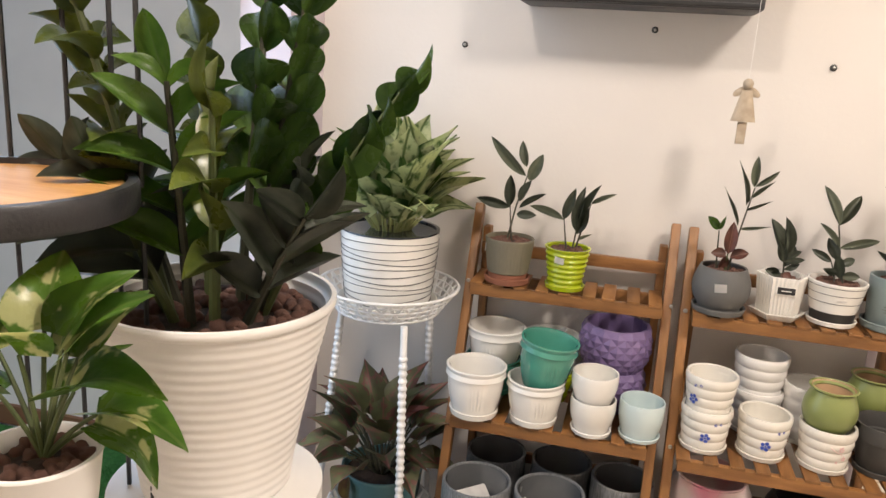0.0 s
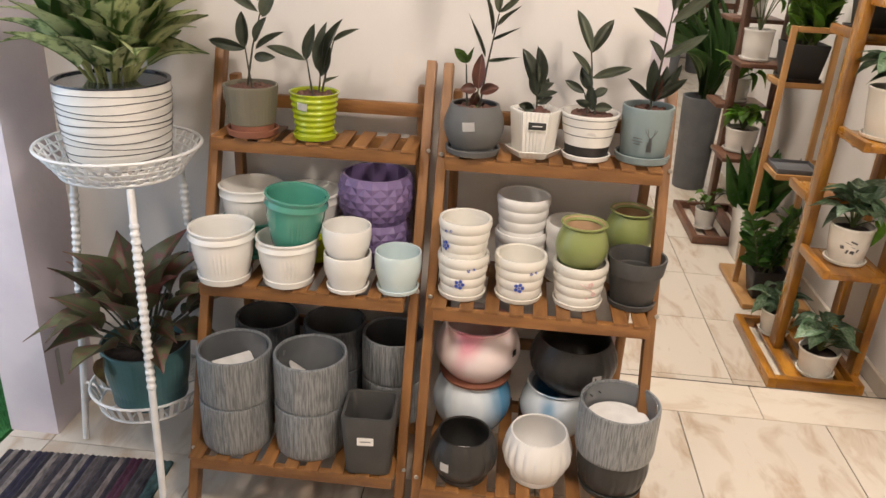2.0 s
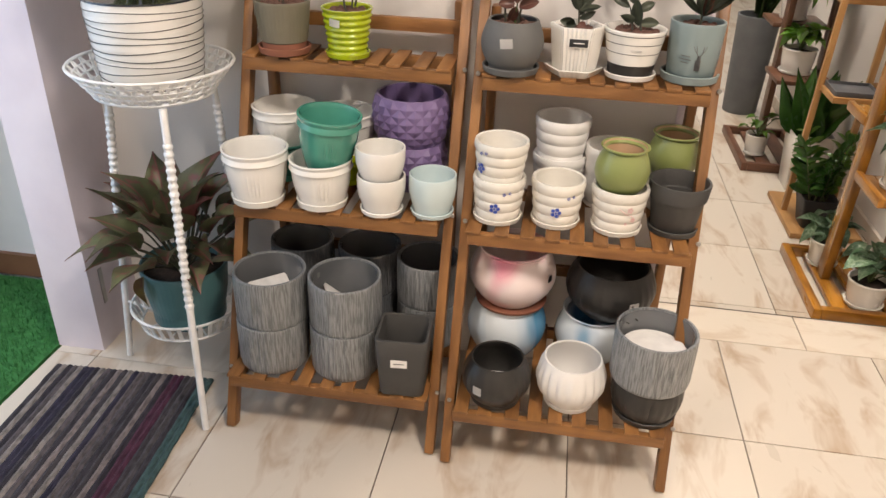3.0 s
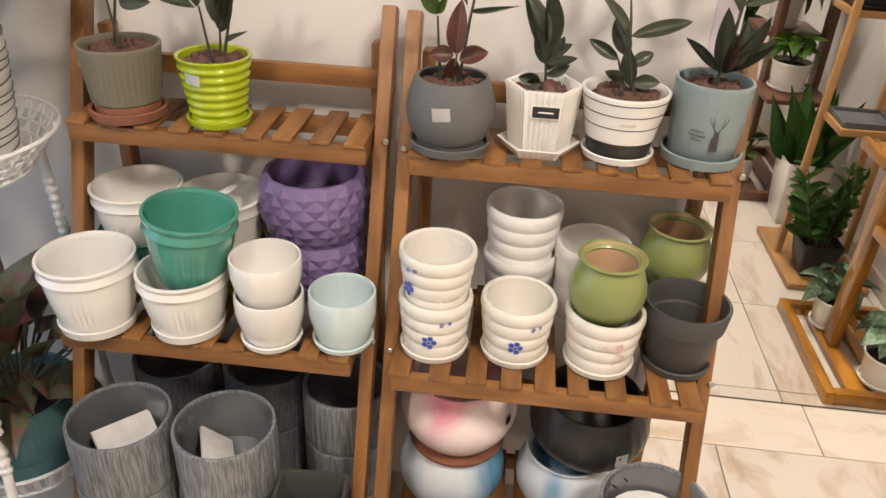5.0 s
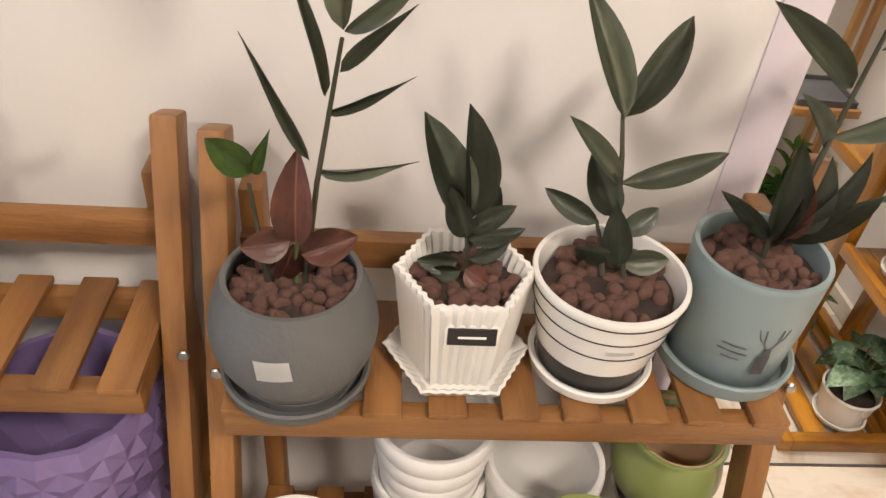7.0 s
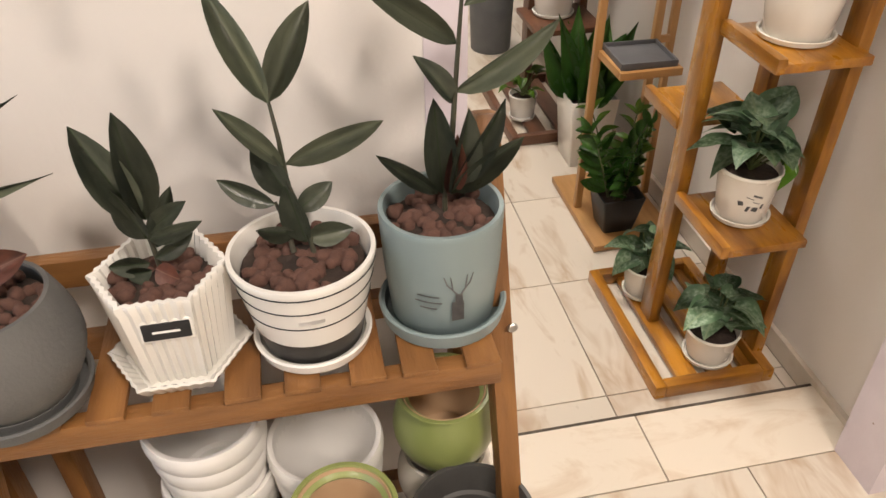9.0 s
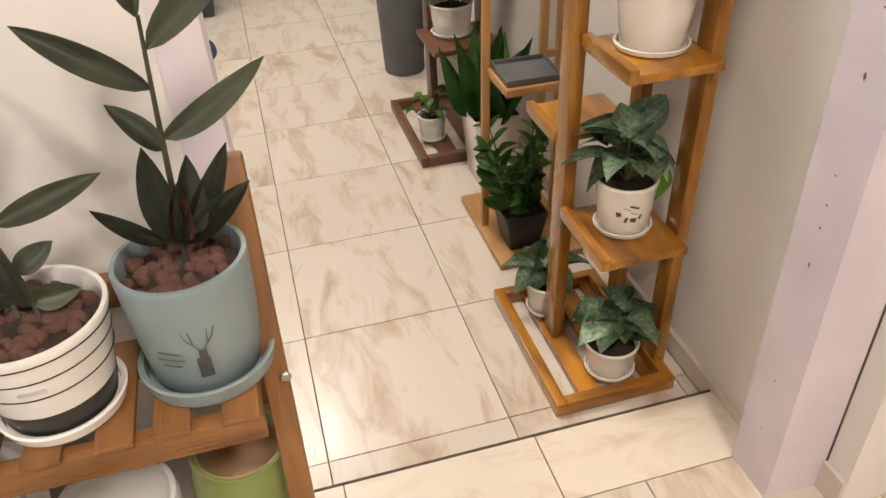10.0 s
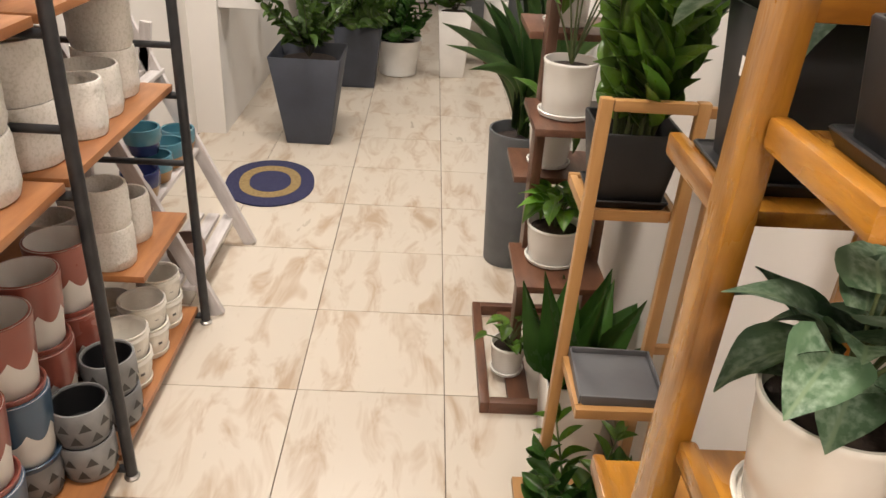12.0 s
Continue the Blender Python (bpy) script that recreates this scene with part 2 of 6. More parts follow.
M["greygeo"] = mat("grey_geometric_print", (0.26, 0.26, 0.26), (0.16, 0.16, 0.165), 14, 0.5, 0.1)
M["plasticgrey"] = mat("grey_tray_plastic", (0.11, 0.11, 0.115), (0.09, 0.09, 0.095), 7, 0.5, 0.1)
M["graph"] = mat("graphite_box", (0.05, 0.05, 0.052), None, 10, 0.5)
M["ruffwhite"] = mat("speckled_white_ceramic", (0.76, 0.73, 0.68), (0.66, 0.63, 0.57), 160, 0.45, 0.5, 110, lo=0.5, hi=0.62)
M["palewood"] = mat("pale_weathered_wood", (0.50, 0.42, 0.32), (0.36, 0.29, 0.21), 40, 0.7, 0.4, 120)
for k in ("tile", "tile_sill"):
    nz = [x for x in M[k].node_tree.nodes if x.bl_idname == "ShaderNodeTexNoise"][0]
    nz.inputs["Scale"].default_value, nz.inputs["Distortion"].default_value, nz.inputs["Roughness"].default_value = 6.0, 0.7, 0.62
L = {}
L["zz"] = leaf_mat("zz_leaf", (0.100, 0.172, 0.036), (0.060, 0.118, 0.027), (0.09, 0.15, 0.045), rough=0.26)
L["zzolive"] = leaf_mat("olive_zz_leaf", (0.150, 0.180, 0.034), (0.090, 0.122, 0.026), (0.13, 0.16, 0.05), rough=0.28)
L["zzdark"] = leaf_mat("dark_zz_leaf", (0.096, 0.108, 0.076), (0.062, 0.073, 0.053), (0.06, 0.08, 0.045), rough=0.30)
L["zzmid"] = leaf_mat("grey_green_zz_leaf", (0.155, 0.170, 0.115), (0.108, 0.122, 0.084), (0.11, 0.13, 0.08), rough=0.34)
L["zzlight"] = leaf_mat("young_zz_leaf", (0.15, 0.27, 0.04), (0.09, 0.19, 0.028), (0.12, 0.2, 0.05), rough=0.28)
L["red"] = leaf_mat("bronze_leaf", (0.19, 0.075, 0.052), (0.11, 0.05, 0.038), (0.24, 0.12, 0.085), rough=0.34)
L["aglao"] = leaf_mat("cream_patterned_leaf", (0.10, 0.19, 0.04), (0.06, 0.135, 0.028), (0.15, 0.22, 0.07), (0.62, 0.67, 0.38), 6.5, 0.32, 0.50, 0.3, True)
L["aglaored"] = leaf_mat("dark_red_mottled_leaf", (0.215, 0.240, 0.120), (0.165, 0.150, 0.095), (0.36, 0.16, 0.14), (0.29, 0.140, 0.120), 5, 0.53, 0.62, 0.34)
L["pinkleaf"] = leaf_mat("pink_leaf", (0.36, 0.14, 0.12), (0.22, 0.09, 0.07), (0.3, 0.08, 0.08), rough=0.4)
L["yellowleaf"] = leaf_mat("withered_leaf", (0.24, 0.17, 0.05), (0.16, 0.075, 0.04), (0.25, 0.2, 0.08), rough=0.5)
L["scin"] = leaf_mat("silver_splashed_leaf", (0.135, 0.225, 0.125), (0.090, 0.165, 0.088), (0.25, 0.34, 0.21), (0.33, 0.43, 0.31), 9, 0.40, 0.70, 0.42, True)
L["pothos"] = leaf_mat("cream_variegated_leaf", (0.14, 0.27, 0.035), (0.08, 0.19, 0.025), (0.16, 0.26, 0.06), (0.58, 0.60, 0.30), 2.6, 0.53, 0.58, 0.28)
L["pothosgreen"] = leaf_mat("bright_green_leaf", (0.18, 0.36, 0.045), (0.11, 0.25, 0.032), (0.20, 0.32, 0.07), rough=0.28)
L["strap"] = leaf_mat("strap_leaf", (0.09, 0.17, 0.05), (0.05, 0.11, 0.032), (0.20, 0.24, 0.10), rough=0.32)
L["fan"] = leaf_mat("glossy_dark_leaf", (0.075, 0.18, 0.036), (0.048, 0.125, 0.026), (0.07, 0.13, 0.03), rough=0.25)


# ---- building helpers ----
def mesh_of(bm, material, smooth=True, name="part"):
    me = bpy.data.meshes.new(name)
    bmesh.ops.recalc_face_normals(bm, faces=bm.faces[:])
    bm.to_mesh(me)
    bm.free()
    for m in (material if isinstance(material, (list, tuple)) else [material]):
        me.materials.append(m)
    if smooth:
        me.shade_smooth()
        me.set_sharp_from_angle(angle=radians(38))
    return me


def part(name, bm, material, parent, label="", smooth=True, at=None):
    ob = new(name, mesh_of(bm, material, smooth, name) if isinstance(bm, bmesh.types.BMesh) else bm)
    ob.parent = parent
    if at is not None:
        ob.matrix_local = at
    if label:
        ob["label"] = label
    return ob


GROUP_AT = Vector((0, 0, 0))      # where a group of things stands as a whole


def thing(name, label, category, at=(0, 0, 0), group="", turn=0.0, kind=""):
    ob = new(name)
    ob.empty_display_size = 0.05
    ob.matrix_world = Matrix.Translation(GROUP_AT) @ (at if isinstance(at, Matrix) else pose(*at, 0, 0, turn))
    return tagged(ob, label, category, group, kind)


def box(bm, x0, x1, y0, y1, z0, z1, bev=0.0):
    r = bmesh.ops.create_cube(bm, size=1, matrix=Matrix.LocRotScale(((x0 + x1) / 2, (y0 + y1) / 2, (z0 + z1) / 2), None, (x1 - x0, y1 - y0, z1 - z0)))
    if bev:
        es = list({e for v in r["verts"] for e in v.link_edges})
        bmesh.ops.bevel(bm, geom=es, offset=bev, segments=2, affect="EDGES", profile=0.6)
    return bm


def boxm(x0, x1, y0, y1, z0, z1, bev=0.0):
    return box(bmesh.new(), x0, x1, y0, y1, z0, z1, bev)


def beam(p, q, w, d, bev=0.002, side=(1, 0, 0)):
    """A squared bar from p to q, w wide along side."""
    p, q = Vector(p), Vector(q)
    y = (q - p).normalized()
    x = Vector(side)
    x = (x - x.dot(y) * y).normalized()
    m = Matrix((x, y, x.cross(y))).transposed().to_4x4()
    m.translation = (p + q) / 2
    bm = boxm(-w / 2, w / 2, -(q - p).length / 2, (q - p).length / 2, -d / 2, d / 2, bev)
    return bm, m


def bar(name, p, q, w, d, material, parent, bev=0.002, side=(1, 0, 0), label=""):
    bm, m = beam(p, q, w, d, bev, side)
    return part(name, bm, material, parent, label, at=m)


def tube(pts, r0, r1=None, seg=8, bm=None):
    bm = bm or bmesh.new()
    r1 = r0 if r1 is None else r1
    pts = [Vector(p) for p in pts]
    rings = []
    up = Vector((0.13, 0.31, 0.94))
    for i, p in enumerate(pts):
        t = (pts[min(i + 1, len(pts) - 1)] - pts[max(i - 1, 0)]).normalized()
        a = t.cross(up)
        a = a.normalized() if a.length > 1e-4 else Vector((1, 0, 0))
        b = t.cross(a).normalized()
        r = r0 + (r1 - r0) * i / (len(pts) - 1)
        rings.append([bm.verts.new(p + (a * math.cos(k * math.tau / seg) + b * math.sin(k * math.tau / seg)) * r) for k in range(seg)])
    for u, v in zip(rings, rings[1:]):
        for k in range(seg):
            bm.faces.new((u[k], u[(k + 1) % seg], v[(k + 1) % seg], v[k]))
    bm.faces.new(rings[0][::-1])
    bm.faces.new(rings[-1])
    return bm


def hoop(r, z, w, seg=48, cx=0.0, cy=0.0, bm=None):
    bm = bm or bmesh.new()
    n = 6
    rings = []
    for k in range(seg):
        a = k * math.tau / seg
        rings.append([bm.verts.new((cx + (r + w * math.cos(j * math.tau / n)) * math.cos(a), cy + (r + w * math.cos(j * math.tau / n)) * math.sin(a), z + w * math.sin(j * math.tau / n))) for j in range(n)])
    for k in range(seg):
        u, v = rings[k], rings[(k + 1) % seg]
        for j in range(n):
            bm.faces.new((u[j], u[(j + 1) % n], v[(j + 1) % n], v[j]))
    return bm


def lathe(profile, seg=48, wave=None, cap=True):
    """A turned body from (radius, height) pairs. wave(angle, index, radius, z) gives the radius round the body."""
    bm = bmesh.new()
    rings = []
    for i, (r, z) in enumerate(profile):
        ring = []
        for k in range(seg):
            a = k * math.tau / seg
            rr = wave(a, i, r, z) if wave else r
            ring.append(bm.verts.new((rr * math.cos(a), rr * math.sin(a), z)))
        rings.append(ring)
    for u, v in zip(rings, rings[1:]):
        for k in range(seg):
            bm.faces.new((u[k], u[(k + 1) % seg], v[(k + 1) % seg], v[k]))
    if cap:
        bm.faces.new(rings[0][::-1])
        bm.faces.new(rings[-1])
    return bm


def shell(outer, wall=0.005, floor=0.008, depth=None, plain=False):
    """Turns an outside profile into a hollow pot's: up the outside, over a rounded rim, down the inside."""
    r, z = outer[-1]
    prof = list(outer) + [(r - wall * 0.15, z + wall * 0.35), (r - wall * 0.85, z + wall * 0.35)]
    zf = outer[0][1] + floor if depth is None else z - depth
    inner = [(max(a - wall, 0.004), b) for a, b in outer[::-1] if b > zf]
    if plain:
        (ra, za), (rb_, zb) = inner[0], inner[-1]
        inner = [(ra - wall * 0.3, za), (rb_ - wall * 0.3, zb)]
    return prof + inner + [(max(inner[-1][0] - 0.004, 0.003), zf)]


def straight(r0, r1, h, n=6, bulge=0.0):
    return [(r0 * 0.93, 0.0)] + [(r0 + (r1 - r0) * t + bulge * math.sin(math.pi * t), 0.004 + (h - 0.004) * t) for t in (i / n for i in range(n + 1))]


def saucer(r, h=0.014, z=0.0, seg=48):
    return lathe([(r * 0.82, z), (r * 0.95, z + 0.003), (r, z + h), (r - 0.002, z + h + 0.0012), (r - 0.005, z + h), (r * 0.88, z + 0.005), (r * 0.3, z + 0.005)], seg)


def pebble(seed):
    """A lumpy clay pebble of radius 1."""
    bm = bmesh.new()
    bmesh.ops.create_icosphere(bm, subdivisions=2, radius=1)
    for v in bm.verts:
        v.co *= 1 + 0.16 * noise.noise(v.co * 1.3 + Vector((seed * 7.1, 0, 0)))
    return mesh_of(bm, M["clay"], True, "clay_pebble")


PEBBLE = [pebble(k) for k in range(3)]


def fill(parent, r, z, rng, size=0.0075, pebbled=True):
    part("soil", lathe([(0.004, z - 0.006), (r, z - 0.006), (r, z - 0.004), (0.004, z + 0.003)], 24), M["soil"], parent)
    if pebbled:
        n = int(min(170, max(26, 1.5 * (r / size) ** 2)))
        for i in range(n):
            a, d = rng.uniform(0, math.tau), r * 0.93 * math.sqrt(rng.random())
            s = size * rng.uniform(0.75, 1.2)
            zz = z + size * 0.3 * rng.uniform(-0.5, 1.2) * (1.3 - d / r)
            part("clay_pebble", PEBBLE[i % 3], None, parent, at=Matrix.LocRotScale((d * math.cos(a), d * math.sin(a), zz), Euler((rng.uniform(0, 6), rng.uniform(0, 6), 0)), (s, s * 0.9, s * 0.75)))


# leaves: one mesh for each shape, 1 long along y, about 1 wide along x, kept and shared
LEAF = {}


def leaf_mesh(shape, material, curl):
    key = (shape, material.name, curl)
    if key in LEAF:
        return LEAF[key]
    bm = bmesh.new()
    rows = 9
    grid = []
    for i in range(rows + 1):
        t = i / rows
        if shape == "oval":
            w = 0.5 * math.sin(math.pi * t ** 0.9) ** 0.72
        elif shape == "lance":
            w = 0.5 * (math.sin(math.pi * t ** 0.62)) ** 1.15
        elif shape == "heart":
            w = 0.5 * (math.sin(math.pi * min(1, (t + 0.09) / 1.09) ** 0.60)) ** 0.85
        else:                            # strap
            w = 0.5 * min(1, 0.45 + t * 1.6) * (1 - max(0, t - 0.55) ** 1.6 / 0.45 ** 1.6) ** 0.8
        w = max(w, 0.012)
        back = -0.10 * (1 - t) if shape == "heart" else 0
        zc = curl * (-(t ** 2)) * 0.55 + 0.10 * abs(curl) * math.sin(math.pi * t)
        yc = t * (1 - 0.16 * abs(curl) * t)
        row = []
        for u in (-1, -0.55, 0, 0.55, 1):
            fold = 0.16 * abs(u) * w * 2
            wav = 0.018 * math.sin(t * 11 + u * 2) * abs(u) if shape in ("heart", "lance") else 0
            row.append(bm.verts.new((u * w, yc + back * abs(u), zc + fold + wav)))
        grid.append(row)
    for a, b in zip(grid, grid[1:]):
        for k in range(4):
            bm.faces.new((a[k], a[k + 1], b[k + 1], b[k]))
    top = bm.faces[:]
    bmesh.ops.solidify(bm, geom=top, thickness=0.008)
    LEAF[key] = mesh_of(bm, material, True, "leaf")
    return LEAF[key]


def leaf(parent, base, way, length, width, material, shape="oval", curl=0.25, up=(0, 0, 1), roll=0.0):
    way = Vector(way).normalized()
    up = Vector(up)
    if abs(way.dot(up.normalized())) > 0.97:
        up = Vector((0.35, -0.9, 0.2))
    x = way.cross(up).normalized()
    z = x.cross(way).normalized()
    m = Matrix((x, way, z)).transposed().to_4x4()
    m = m @ pose(0, 0, 0, 0, roll, 0) @ Matrix.Diagonal((width, length, length, 1))
    m.translation = base
    ob = part("leaf", leaf_mesh(shape, material, round(curl * 4) / 4), None, parent, at=m)
    return ob


def spread(az, el):
    a, e = radians(az), radians(el)
    return Vector((math.cos(a) * math.cos(e), math.sin(a) * math.cos(e), math.sin(e)))


def arc(base, way, length, droop, n=7):
    """Points of a stem that leaves base along way and bends down by droop."""
    p, d = Vector(base), Vector(way).normalized()
    pts = [p.copy()]
    for i in range(n):
        d = (d + Vector((0, 0, -droop / n))).normalized()
        p = p + d * length / n
        pts.append(p.copy())
    return pts


def along(pts, t):
    f = t * (len(pts) - 1)
    i = min(int(f), len(pts) - 2)
    return pts[i].lerp(pts[i + 1], f - i), (pts[i + 1] - pts[i]).normalized()


def zz_stem(parent, base, way, length, pairs, leaf_len, rng, material, stem_mat, droop=0.25, first=0.25, wide=0.42, thick=0.004, plane=None, rise=38, tip=True):
    """A fleshy upright stem with leaflets in two ranks and one at the tip."""
    pts = arc(base, way, length, droop)
    st = part("stem", tube(pts, thick, thick * 0.45, 7), stem_mat, parent)
    side = Vector(plane) if plane else Vector((rng.uniform(-1, 1), rng.uniform(-1, 1), 0)).normalized()
    for i in range(pairs):
        t = first + (0.97 - first) * i / max(1, pairs - 1) if pairs > 1 else 0.8
        p, d = along(pts, t)
        s = (side - side.dot(d) * d).normalized()
        ll = leaf_len * (0.75 + 0.5 * math.sin(math.pi * min(1, 0.25 + t * 0.75))) * rng.uniform(0.85, 1.15)
        for sg in (-1, 1):
            a = radians(rise + rng.uniform(-10, 12))
            w = s * sg * math.cos(a) + d * math.sin(a) + Vector((rng.uniform(-.12, .12), rng.uniform(-.12, .12), rng.uniform(-.06, .06)))
            leaf(st, p, w, ll, ll * wide * rng.uniform(0.9, 1.1), material, "oval", rng.choice((0.0, 0.25, 0.5)), up=d.cross(s) * sg * 0.5 + d, roll=rng.uniform(-14, 14))
    if tip:
        p, d = along(pts, 1.0)
        leaf(st, p, d + Vector((rng.uniform(-.2, .2), rng.uniform(-.2, .2), 0)), leaf_len * 0.85, leaf_len * wide * 0.8, material, "oval", 0.25, up=side.cross(d))
    return st


def rosette(parent, base, n, reach, rng, material, length, width, shape="lance", el=(20, 80), curl=(0.25, 0.75), pet=True, stem_mat=None, squash=1.0):
    """Broad leaves on short stalks round one crown."""
    for i in range(n):
        az = i * 137.5 + rng.uniform(-14, 14)
        e = el[1] + (el[0] - el[1]) * (i / max(1, n - 1)) ** 0.8 + rng.uniform(-6, 6)
        d = spread(az, e)
        k = reach * rng.uniform(0.75, 1.1)
        b = Vector(base)
        pts = arc(b, d + Vector((0, 0, 0.5)), k, 0.35, 4)
        if pet:
            part("stalk", tube(pts, 0.0028, 0.0018, 6), stem_mat or M["stem"], parent)
        end, dd = along(pts, 1.0)
        s = rng.uniform(0.8, 1.15)
        leaf(parent, end, d + Vector((0, 0, 0.15)), length * s, width * s, material, shape, rng.choice(curl), roll=rng.uniform(-20, 20))


def vine_leaves(parent, base, specs, rng, material, shape="heart", stem_mat=None):
    """Heart leaves on long stalks: specs of (azimuth, stalk rise, stalk length, leaf length, leaf pitch)."""
    for az, el, sl, ll, pitch in specs:
        pts = arc(base, spread(az, el), sl, 0.5, 5)
        st = part("stalk", tube(pts, 0.0026, 0.0018, 6), stem_mat or M["stem"], parent)
        e, d = along(pts, 1.0)
        leaf(st, e, spread(az + rng.uniform(-15, 15), pitch), ll, ll * 0.82, material, shape, rng.choice((0.25, 0.5, 0.75)), roll=rng.uniform(-18, 18))


def text(parent, body, size, m, material, name="lettering"):
    cu = bpy.data.curves.new(name, "FONT")
    cu.body, cu.size, cu.extrude, cu.align_x, cu.align_y = body, size, 0.0002, "CENTER", "CENTER"
    cu.materials.append(material)
    ob = new(name, cu)
    ob.parent, ob.matrix_local = parent, m
    return ob


def on_side(r, az, z, tilt=0.0, lift=0.0008):
    """A pose on a round pot's side: x round it to the right, y up, z outwards."""
    a = radians(az)
    return Matrix.Translation(((r + lift) * math.cos(a), (r + lift) * math.sin(a), z)) @ Euler((radians(90 - tilt), 0, a + math.pi / 2)).to_matrix().to_4x4()


def patch_on(parent, name, r, az, z, w, h, material, label="", spin=0.0, r2=None, lift=0.0009):
    """A thin curved label bent round a pot: w round it, h up; r at its foot, r2 at its head."""
    bm = bmesh.new()
    r2 = r if r2 is None else r2
    n = 6
    c, s = math.cos(radians(spin)), math.sin(radians(spin))
    cols = []
    for i in range(n + 1):
        col = []
        for j in (0, 1):
            u, v = (i / n - 0.5) * w, (j - 0.5) * h
            uu, vv = u * c - v * s, u * s + v * c
            rad = r + (r2 - r) * (vv / h + 0.5) + lift
            a = radians(az) + uu / r
            col.append(bm.verts.new((rad * math.cos(a), rad * math.sin(a), z + vv)))
        cols.append(col)
    for a, b in zip(cols, cols[1:]):
        bm.faces.new((a[0], b[0], b[1], a[1]))
    bmesh.ops.solidify(bm, geom=bm.faces[:], thickness=0.0005)
    return part(name, bm, material, parent, label)


def flower_on(parent, r, az, z, s, material, name="painted_flower"):
    """A small brush-painted flower of five petals, bent onto a pot."""
    bm = bmesh.new()
    for k in range(6):
        ang = k * math.tau / 5
        cu, cv = (0, 0) if k == 5 else (s * 0.66 * math.cos(ang), s * 0.66 * math.sin(ang))
        rad = s * (0.22 if k == 5 else 0.38)
        vs = []
        for j in range(8):
            u, v = cu + rad * math.cos(j * math.tau / 8), cv + rad * math.sin(j * math.tau / 8)
            a = radians(az) + u / r
            vs.append(bm.verts.new(((r + 0.0009 + 0.0002 * k) * math.cos(a), (r + 0.0009 + 0.0002 * k) * math.sin(a), z + v)))
        bm.faces.new(vs)
    return part(name, bm, material, parent)


# ---- the setting ----
def slab(name, x0, x1, y0, y1, z0, z1, material, label, category):
    ob = new(name, mesh_of(boxm(x0, x1, y0, y1, z0, z1), material, False, name))
    return tagged(ob, label, category, kind="structure")


WALL = -0.45                  # the face of the partition behind the racks
floor_front = slab("floor", -1.93, 1.7, -3.9, -0.095, -0.12, F - 0.004, M["grout"], "cream marbled ceramic tile floor of the shop", "floor")
floor_pass = slab("floor", -1.5, 3.2, -0.095, 7.0, -0.12, -0.004, M["grout"], "cream marbled tile floor of the passage, one low step down", "floor")
# a dark strip in place of the gap and shade where the floor drops
slab("trim", -0.45, 0.442, -0.0965, -0.0905, 0.0008, F - 0.0015, M["gapdark"], "dark strip for the gap and shade along the low step", "step edge")
slab("wall_partition", -1.81, -0.464, WALL, WALL + 0.07, F, 2.7, M["wall"], "off-white painted partition wall with screw holes", "wall")
slab("trim", -0.464, -0.425, WALL - 0.002, WALL + 0.072, F, 2.7, M["lilac"], "lilac-painted edge of the wall opening", "door trim")
slab("wall_above_opening", -0.425, 0.374, WALL, WALL + 0.07, 2.15, 2.7, M["wall"], "off-white wall above the opening", "wall")
slab("wall_passage_left", -1.30, -1.20, WALL + 0.07, 3.15, -0.004, 2.7, M["wall"], "white side wall of the passage", "wall")
slab("wall_passage_column", -1.30, -1.06, 3.15, 6.9, -0.004, 2.7, M["wall"], "white projecting wall at the passage end", "wall")
wall_r = slab("wall_passage_right", 0.442, 0.56, -0.262, 2.16, -0.004, 2.7, M["wall"], "off-white scuffed wall beside the plant stands", "wall")
slab("trim", 0.374, 0.488, -0.370, -0.262, F, 2.7, M["lilac"], "chipped lilac-painted door jamb", "door jamb")
slab("wall_front_right", 0.4905, 1.7, -0.425, -0.22, F, 2.7, M["wall"], "off-white wall return beside the jamb", "wall")
slab("trim", 0.4872, 0.4908, -0.3722, -0.369, F + 0.06, 2.7, M["gapdark"], "dark crack where jamb and wall meet", "crack")
slab("baseboard", 0.481, 0.4905, -0.425, -0.3705, F, F + 0.07, M["tile"], "beige tile skirting of the wall return", "skirting")
slab("baseboard", 0.430, 0.442, -0.26, 2.15, 0.0, 0.055, M["tile"], "low cream tile skirting", "skirting")
# east and south walls are never in view, added to close the room
slab("wall_east", 1.7, 1.8, -3.9, -0.2, 0, 2.7, M["wall"], "off-white shop wall", "wall")
slab("wall_south", -2.03, 1.8, -4.0, -3.9, 0, 2.7, M["wall"], "off-white shop wall", "wall")
slab("wall_west", -2.03, -1.93, -3.9, -1.45, 0, 2.7, M["wall"], "off-white shop wall", "wall")
slab("wall_west_lintel", -2.03, -1.93, -1.45, -0.62, 2.15, 2.7, M["wall"], "wall above the entrance", "wall")
slab("door_frame_1", -1.935, -1.81, -0.64, WALL, F, 2.7, M["lilac"], "pale lilac door frame at the entrance", "door frame")
slab("door_frame_2", -2.03, -1.90, -1.53, -1.45, F, 2.15, M["lilac"], "pale lilac door frame at the entrance", "door frame")
strike = new("strike_plate", mesh_of(boxm(-1.8095, -1.8075, -0.60, -0.585, 0.16, 0.26, 0.0006), M["steel"]))
tagged(strike, "steel strike plate let into the door frame", "strike plate")
# the ceiling is out of view too and closes the rooms from above
new_ceiling = slab("ceiling", -2.03, 3.2, -4.0, 7.0, 2.7, 2.8, M["ceiling"], "plain white ceiling, out of view", "ceiling")
# two closing walls added round the back room, hidden from the camera
slab("wall_back_room_south", 0.54, 3.2, 2.05, 2.16, -0.004, 2.7, M["wall"], "unseen white wall added to close the back room", "wall")
